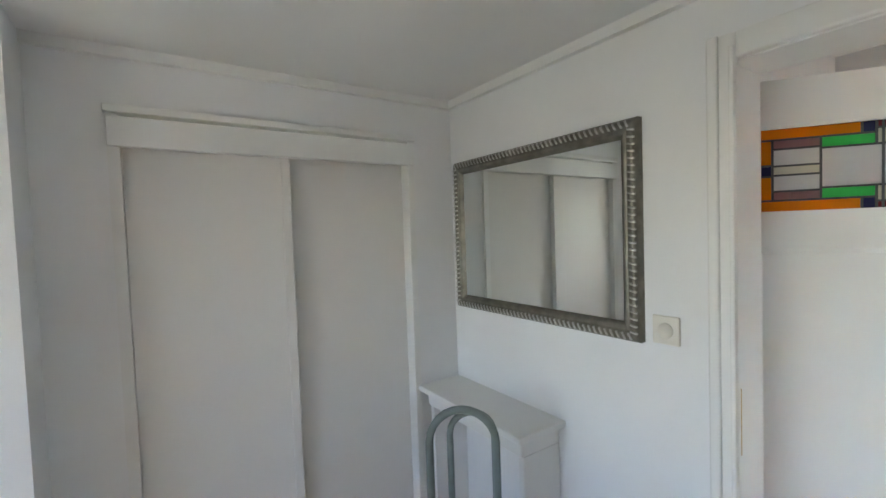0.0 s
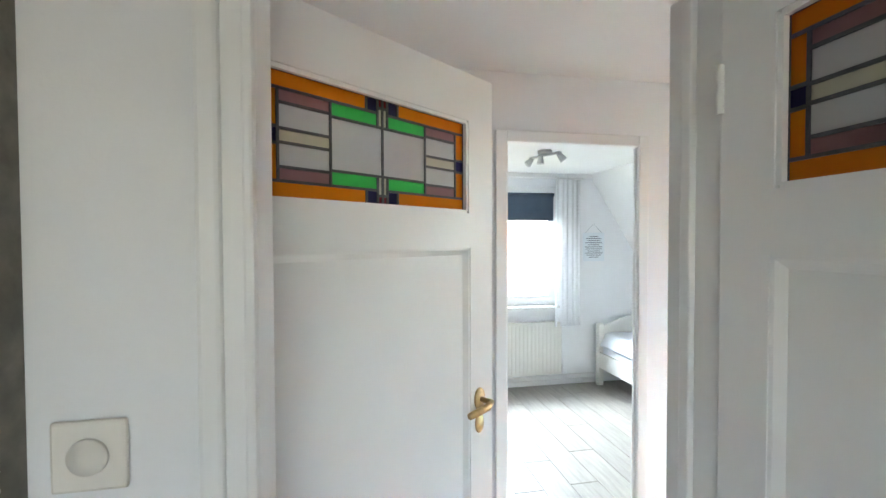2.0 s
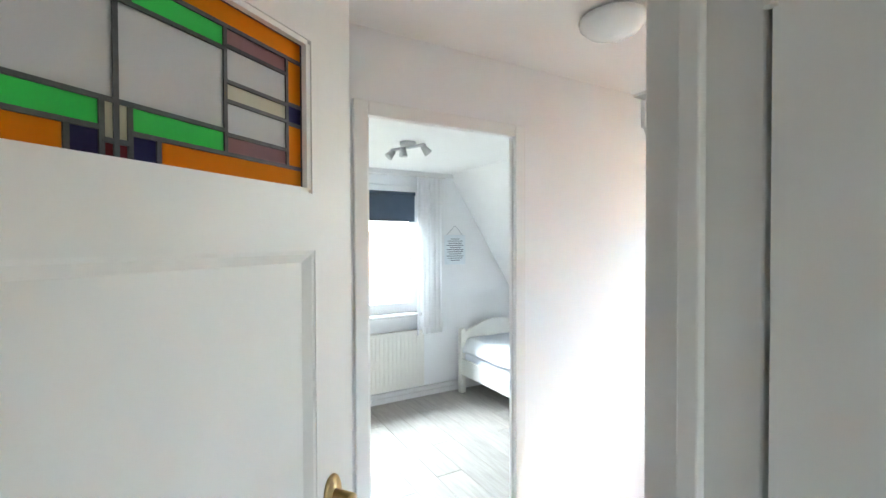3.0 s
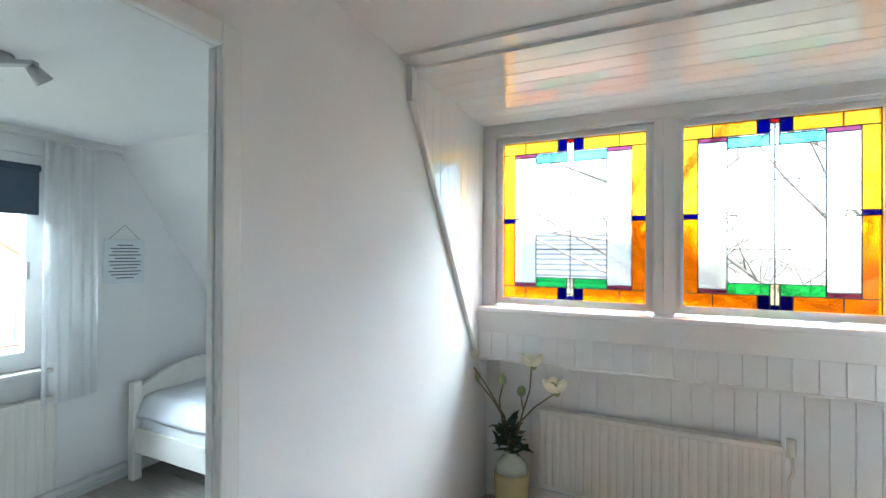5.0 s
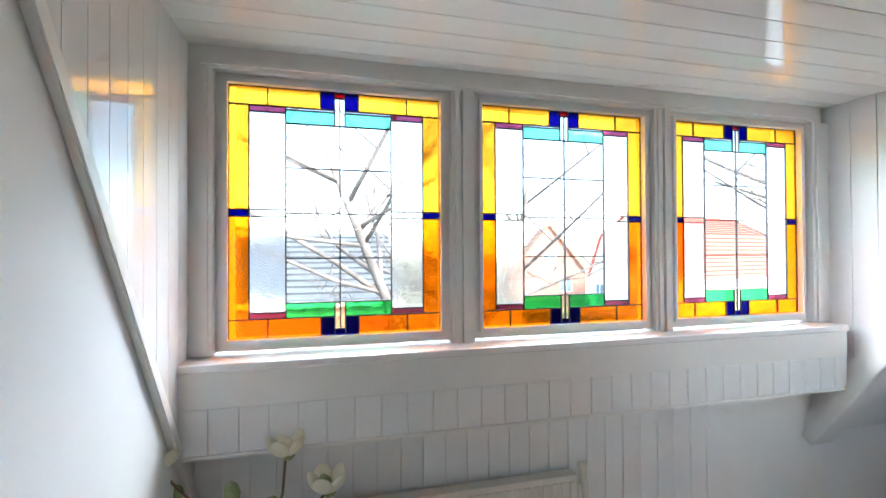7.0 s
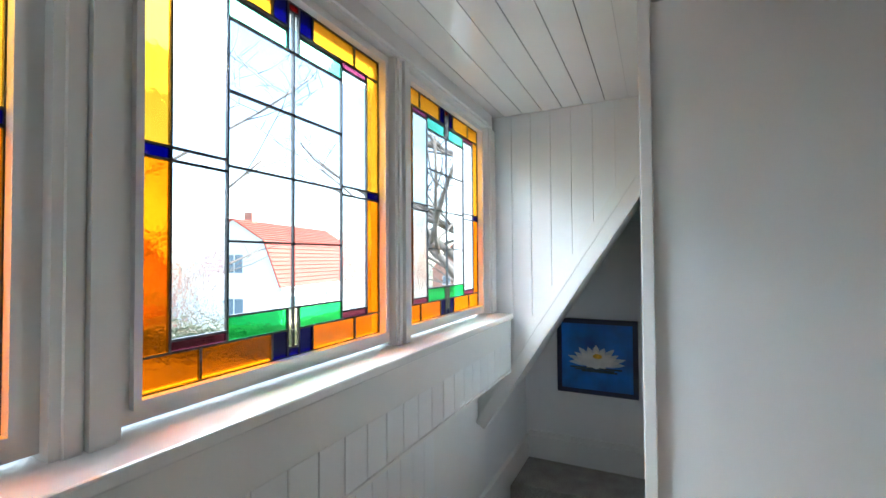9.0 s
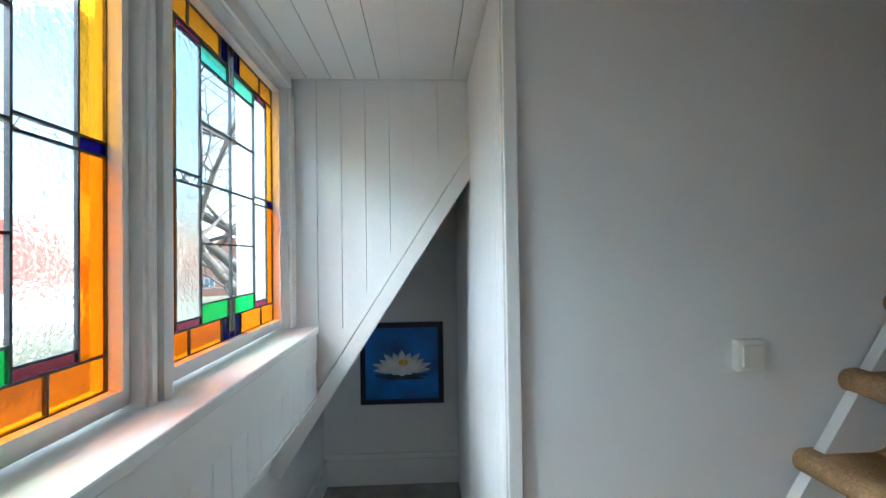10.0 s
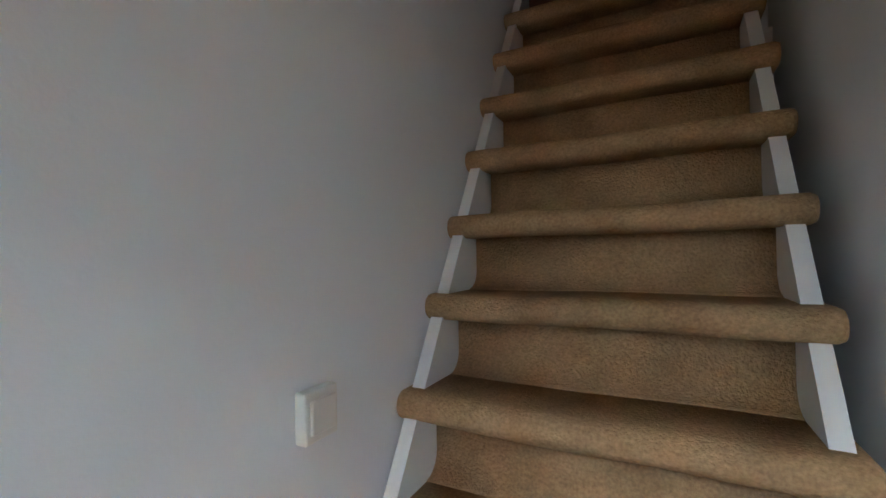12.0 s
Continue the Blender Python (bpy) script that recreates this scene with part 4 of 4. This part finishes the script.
ma = thing("mattress", rbox(bx0 + .07, bx1 - .05, by0 + .035, by1 - .035, .29, .48, .035, 3), LINEN, "thick white mattress on the bed", "mattress", smooth=True)
bm = bmesh.new()
nx, ny = 40, 18
rows_ = []
for i in range(nx + 1):
    row = []
    for j in range(ny + 1):
        x = bx0 + .06 + (bx1 - bx0 - .11) * i / nx
        y = by0 + .03 + (by1 - by0 - .055) * j / ny
        edge = min(1, min(ny - j, j) / 1.5)
        zz = .50 + .05 * edge ** .5 + .012 * noise.noise((x * 5, y * 5, 1)) - (.06 if j in (0, ny) else 0)
        row.append(bm.verts.new((x, y + (.012 if j == ny else 0), zz)))
    rows_.append(row)
for a, b in zip(rows_, rows_[1:]):
    for j in range(ny):
        bm.faces.new((a[j], a[j + 1], b[j + 1], b[j]))
r = bmesh.ops.extrude_face_region(bm, geom=bm.faces[:])
bmesh.ops.translate(bm, verts=[q for q in r["geom"] if isinstance(q, bmesh.types.BMVert)], vec=(0, 0, -.025))
thing("quilt", bm, LINEN, "white quilted duvet spread over the mattress", "duvet", smooth=True)

bw = holder("window_bedroom", "white framed bedroom window", "window", (5.24, 0, 0), kind="structure")
part("window_frame", boxes((-.04, .04, -1.335, -1.275, .84, 2.08), (-.04, .04, .19, .25, .84, 2.08), (-.04, .04, -1.275, .19, .84, .91), (-.04, .04, -1.275, .19, 2.02, 2.08),
                           (-.03, .03, -.56, -.50, .91, 2.02)), PAINT, bw)
part("casement", boxes((-.05, .0, -1.272, -1.24, .912, 2.0), (-.05, .0, -.595, -.563, .912, 2.0), (-.05, .0, -1.24, -.595, .912, .945), (-.05, .0, -1.24, -.595, 1.965, 2.0)), PAINT, bw)
part("pane", boxes((.0, .004, -1.275, -.56, .91, 2.02)), G_CLEAR, bw)
part("pane", boxes((.0, .004, -.50, .19, .91, 2.02)), G_CLEAR, bw)
part("catch", rbox(-.08, -.055, -1.25, -1.235, 1.36, 1.46, .003), STEEL, bw)
part("window_sill", rbox(-.14, .0, -1.345, .26, .815, .842, .006), GLOSS, bw)
bl = holder("roller_blind", "dark blue roller blind pulled partly down", "blind", (5.155, 0, 0))
part("fabric", boxes((0, .003, -1.285, .15, 1.745, 2.0)), BLIND, bl)
part("roller", tube([(.008, -1.29, 2.0), (.008, .155, 2.0)], .02, 12), BLIND, bl, "", True)
part("bottom_bar", rbox(-.004, .007, -1.285, .15, 1.73, 1.75, .003), BLIND, bl)


def curtain(name, label, x, y0, y1, z0, z1, waves):
    bm = bmesh.new()
    n = waves * 10
    lo, hi = [], []
    for i in range(n + 1):
        u = i / n
        y = y0 + (y1 - y0) * u
        dx = .009 * math.sin(u * waves * 2 * math.pi) + .006 * math.sin(u * 17)
        lo.append(bm.verts.new((x + dx * 1.15, y0 + (y1 - y0) * (u * 1.06 - .03), z0)))
        hi.append(bm.verts.new((x + dx * .7, y, z1)))
    for i in range(n):
        bm.faces.new((lo[i], lo[i + 1], hi[i + 1], hi[i]))
    r = bmesh.ops.extrude_face_region(bm, geom=bm.faces[:])
    bmesh.ops.translate(bm, verts=[q for q in r["geom"] if isinstance(q, bmesh.types.BMVert)], vec=(.0015, 0, 0))
    return thing(name, bm, SHEER, label, "curtain", smooth=True)


curtain("curtain", "sheer white curtain hanging beside the bedroom window", 5.10, -1.555, -1.285, .63, 2.16, 5)
thing("curtain_rail", tube([(5.10, -1.6, 2.165), (5.10, .5, 2.165)], .008, 8), PAINT, "white curtain rail above the window", "curtain rail", smooth=True)
ps = holder("text_board", "small white board with grey lettering lines on a cord", "wall sign", (5.17, 0, 0))
part("board", rbox(-.012, -.002, -1.875, -1.625, 1.30, 1.605, .003, 1), PAPER, ps)
for i, wd in enumerate((.10, .18, .16, .20, .13, .20, .19, .15, .20, .17, .11)):
    part("text_line", boxes((-.0135, -.0125, -1.75 - wd / 2, -1.75 + wd / 2, 1.560 - i * .022, 1.567 - i * .022)), INK, ps)
part("cord", tube([(-.006, -1.85, 1.60), (-.006, -1.75, 1.70), (-.006, -1.65, 1.60)], .0015, 6), INK, ps)
sp = holder("spot_lamp", "three-armed brushed steel ceiling spotlight", "lamp", (4.05, -0.70, 2.22), 25)
part("base", lathe([(0, -.03), (.05, -.03), (.055, -.02), (.055, 0), (0, 0)], 24), STEEL, sp, "", True)
part("bar", rbox(-.15, .15, -.015, .015, -.045, -.028, .004), STEEL, sp)
for i, (x, y) in enumerate(((-.13, 0), (.0, .05), (.13, 0))):
    bm = lathe([(0, 0), (.018, 0), (.03, -.06), (.028, -.062), (0, -.05)], 18)
    bmesh.ops.transform(bm, matrix=pose(x, y, -.045, 35 * (i - 1), 25 * (1 - i)), verts=bm.verts[:])
    part("spot_head", bm, STEEL, sp, "", True)

# ---- outdoors ----
GZ = -3.2
bm = boxes((-400, 400, -600, 600, GZ - .3, GZ))
thing("ground", bm, GRASS, "winter grass and garden ground", "ground", kind="structure")
struct("road", boxes((-60, 60, -12.5, -7.5, GZ, GZ + .02)), ASPHALT, "grey asphalt street")


def house(name, label, at, rz, w, d, eave, ridge, wall_m, roof_m, gambrel, courses, wins, chimney=True):
    """A house with its gable end towards -y; w across, d deep."""
    h = holder(name, label, "house", (at[0], at[1], GZ), rz)
    e, t = eave, ridge
    if gambrel:
        prof = [(-w / 2, e), (-w * .33, e + (t - e) * .68), (0, t), (w * .33, e + (t - e) * .68), (w / 2, e)]
    else:
        prof = [(-w / 2, e), (0, t), (w / 2, e)]
    part("wall", prism([(-w / 2, 0)] + prof + [(w / 2, 0)], "y", 0, d), wall_m, h)
    roof = new("roof")
    roof.parent = h
    for a, b in zip(prof, prof[1:]):
        A, B = Vector((a[0], a[1])), Vector((b[0], b[1]))
        dirv = (B - A).normalized()
        nv = Vector((-dirv.y, dirv.x))
        n = max(2, int(courses * (B - A).length))
        for i in range(n):
            p, q = A + (B - A) * (i / n), A + (B - A) * ((i + 1) / n)
            up = 1 if a[0] < 0 else -1
            lo_, hi_ = (0.14, 0.06) if a[0] < 0 else (0.06, 0.14)
            pts_ = [p, q, q + nv * hi_, p + nv * lo_]
            o = part("tile_course", prism([(v.x, v.y) for v in pts_], "y", -.25, d + .25), roof_m, roof)
    for (x, z, ww, hh) in wins:
        wn_ = new("window")
        wn_.parent = h
        wn_.matrix_basis = pose(x, -0.02, z)
        part("frame", boxes((-ww / 2, -ww / 2 + .07, -.04, .03, 0, hh), (ww / 2 - .07, ww / 2, -.04, .03, 0, hh), (-ww / 2, ww / 2, -.04, .03, hh - .07, hh), (-ww / 2, ww / 2, -.04, .03, 0, .07), (-.03, .03, -.04, .03, 0, hh)), RENDERW, wn_)
        part("pane", boxes((-ww / 2 + .07, ww / 2 - .07, -.01, .0, .07, hh - .07)), HOUSEGLASS, wn_)
    if chimney:
        part("chimney", boxes((-.35, .35, d * .12, d * .12 + .6, t - .3, t + .7)), BRICK, h)
    part("gutter", boxes((-w / 2 - .2, -w / 2, -.2, d + .2, e - .12, e), (w / 2, w / 2 + .2, -.2, d + .2, e - .12, e)), RENDERW, h)
    return h


def polar(deg, r, o=(2.1, -1.6)):
    return o[0] + r * math.cos(radians(deg)), o[1] + r * math.sin(radians(deg))


wh = house("house", "white rendered house with red gambrel tile roof", polar(232.3, 36), 104, 8.0, 14, 2.7, 7.8, RENDERW, REDTILE, True, 3.0,
           [(0.1, 3.7, 1.6, 1.5), (0.1, .4, 1.7, 1.5), (-2.9, .3, .9, 1.9)])
for y in (1.5, 6.5, 10.5):
    sw = new("window")
    sw.parent = wh
    sw.matrix_basis = pose(4.03, y, 0.5, 0, 0, 90)
    part("frame", boxes((-.7, -.62, -.04, .03, 0, 1.5), (.62, .7, -.04, .03, 0, 1.5), (-.62, .62, -.04, .03, 1.42, 1.5), (-.62, .62, -.04, .03, 0, .08), (-.03, .03, -.04, .03, .08, 1.42)), RENDERW, sw)
    part("pane", boxes((-.62, .62, -.01, .0, .08, 1.42)), HOUSEGLASS, sw)
house("house", "brick house with steep orange tiled gable", polar(242, 44), 160, 7, 9, 3.0, 7.6, BRICK, ORANGETILE, False, 2.0, [(0, 3.4, 1.4, 1.2), (-1.6, .9, 1.2, 1.3), (1.6, .9, 1.2, 1.3)])
house("house", "low brick house with dark grey tiled roof", (8.2, -18.0), 90, 7, 7.6, 3.3, 5.5, BRICK, DARKTILE, False, 3.0, [])
house("house", "distant brick house with red tiled roof", polar(204, 62), 110, 8, 12, 3.2, 8.0, BRICK, REDTILE, False, 1.6, [(-2, 1, 1.2, 1.3), (2, 1, 1.2, 1.3), (0, 4, 1.2, 1.2)])
house("house", "brick house with red tiled roof beyond the bedroom", (25, -6.5), -105, 8, 10, 3.0, 6.4, BRICK, ORANGETILE, False, 1.6, [(-2, 1, 1.2, 1.3), (2, 1, 1.2, 1.3), (0, 4, 1.2, 1.2)])


def tree(name, label, at, seed, height, r0, lean, spread, branches=9):
    rng = random.Random(seed)
    t = holder(name, label, "tree", (at[0], at[1], GZ))
    bm_t = bmesh.new()
    crown = bmesh.new()

    def grow(p, d, ln, r, depth, bm):
        pts, rad = [p], [r]
        n = 6 if depth == 0 else 4
        for i in range(n):
            d = (d + Vector((rng.gauss(0, .12), rng.gauss(0, .12), rng.gauss(0, .08) + (.06 if depth else .02)))).normalized()
            p = p + d * (ln / n)
            pts.append(p)
            rad.append(r * (1 - (.62 if depth else .55) * (i + 1) / n))
        tube(pts, rad, 8 if depth == 0 else (6 if depth == 1 else 4), bm)
        if depth >= 4:
            return
        kids = branches if depth == 0 else (5 if depth == 1 else 4)
        for k in range(kids):
            u = rng.uniform(.35 if depth == 0 else .25, 1.0)
            i = min(n - 1, int(u * n))
            q = pts[i].lerp(pts[i + 1], u * n - i)
            az = rng.uniform(0, 6.283)
            side = Vector((math.cos(az), math.sin(az), rng.uniform(-.1, .7))).normalized()
            nd = (d * (.45 if depth else .2) + side * spread).normalized()
            grow(q, nd, ln * rng.uniform(.38, .6), max(.006, rad[i] * rng.uniform(.4, .6)), depth + 1, crown)
    grow(Vector((0, 0, 0)), Vector(lean).normalized(), height, r0, 0, bm_t)
    part("trunk", bm_t, BARK, t, "", True)
    part("crown", crown, BARK, t, "bare winter branches", True)
    return t


tree("tree", "bare birch tree with pale forked trunk", polar(262.5, 6.8), 3, 6.6, .12, (-.12, .1, 1), 1.0, 14)
tree("tree", "large bare winter tree with thick limbs", polar(205, 12), 8, 8.5, .38, (.05, 0, 1), 1.0, 16)
tree("tree", "bare winter garden tree with long branches", polar(254, 9.5), 12, 6.5, .12, (.1, .05, 1), 1.1, 15)
tree("tree", "bare street tree beyond the houses", polar(214, 19), 21, 8, .2, (0, .05, 1), 1.0, 9)


def hedge(label, at, rz, length, height, seed):
    """A clipped hedge of many small leaf clumps, ragged along the top."""
    rng = random.Random(seed)
    h = holder("hedge", label, "hedge", (at[0], at[1], GZ), rz)
    bm = bmesh.new()
    for i in range(1500):
        c = Vector((rng.uniform(-length / 2, length / 2), rng.uniform(-.45, .45), rng.uniform(.0, 1) ** .7 * height * rng.uniform(.9, 1.08)))
        a = [Vector((rng.gauss(0, .1), rng.gauss(0, .1), rng.gauss(0, .1))) for _ in range(4)]
        v = [bm.verts.new(c + q) for q in a]
        for f in ((0, 1, 2), (0, 2, 3), (0, 3, 1), (1, 3, 2)):
            bm.faces.new([v[k] for k in f])
    part("leaves", bm, HEDGE, h)
    return h


hedge("dark evergreen garden hedge beyond the bedroom window", (15, -4.2), 75, 9, 1.7, 5)
hedge("dark evergreen hedge before the white house", polar(236, 24), 120, 9, 1.3, 6)

# ---- floor planks of the bedroom ----
fb = bpy.data.objects["floor_bedroom"]
plank_long = mesh("plank", rbox(-.65, .65, -.0935, .0935, -.012, 0, .0015, 1), PLANK)
random.seed(9)
for j in range(22):
    y = -2.95 + j * .189
    x = 2.94 - random.uniform(0, 1.2)
    while x < 5.16:
        a, b = max(x, 2.935), min(x + 1.302, 5.168)
        if b - a > .05:
            if b - a > 1.29:
                o = new("plank", plank_long)
                o.parent = fb
                o.matrix_basis = pose((a + b) / 2, y, 0)
            else:
                part("plank", rbox(a, b - .002, y - .0935, y + .0935, -.012, 0, .0015, 1), PLANK, fb)
        x += 1.304
fl_ = bpy.data.objects["floor"]
for j in range(11):
    y = -2.55 + j * .12
    part("plank", rbox(.8 if y < -1.6 else 1.68, 2.85, y - .059, y + .059, .0, .006, .0015, 1), FLOORWOOD, fl_)
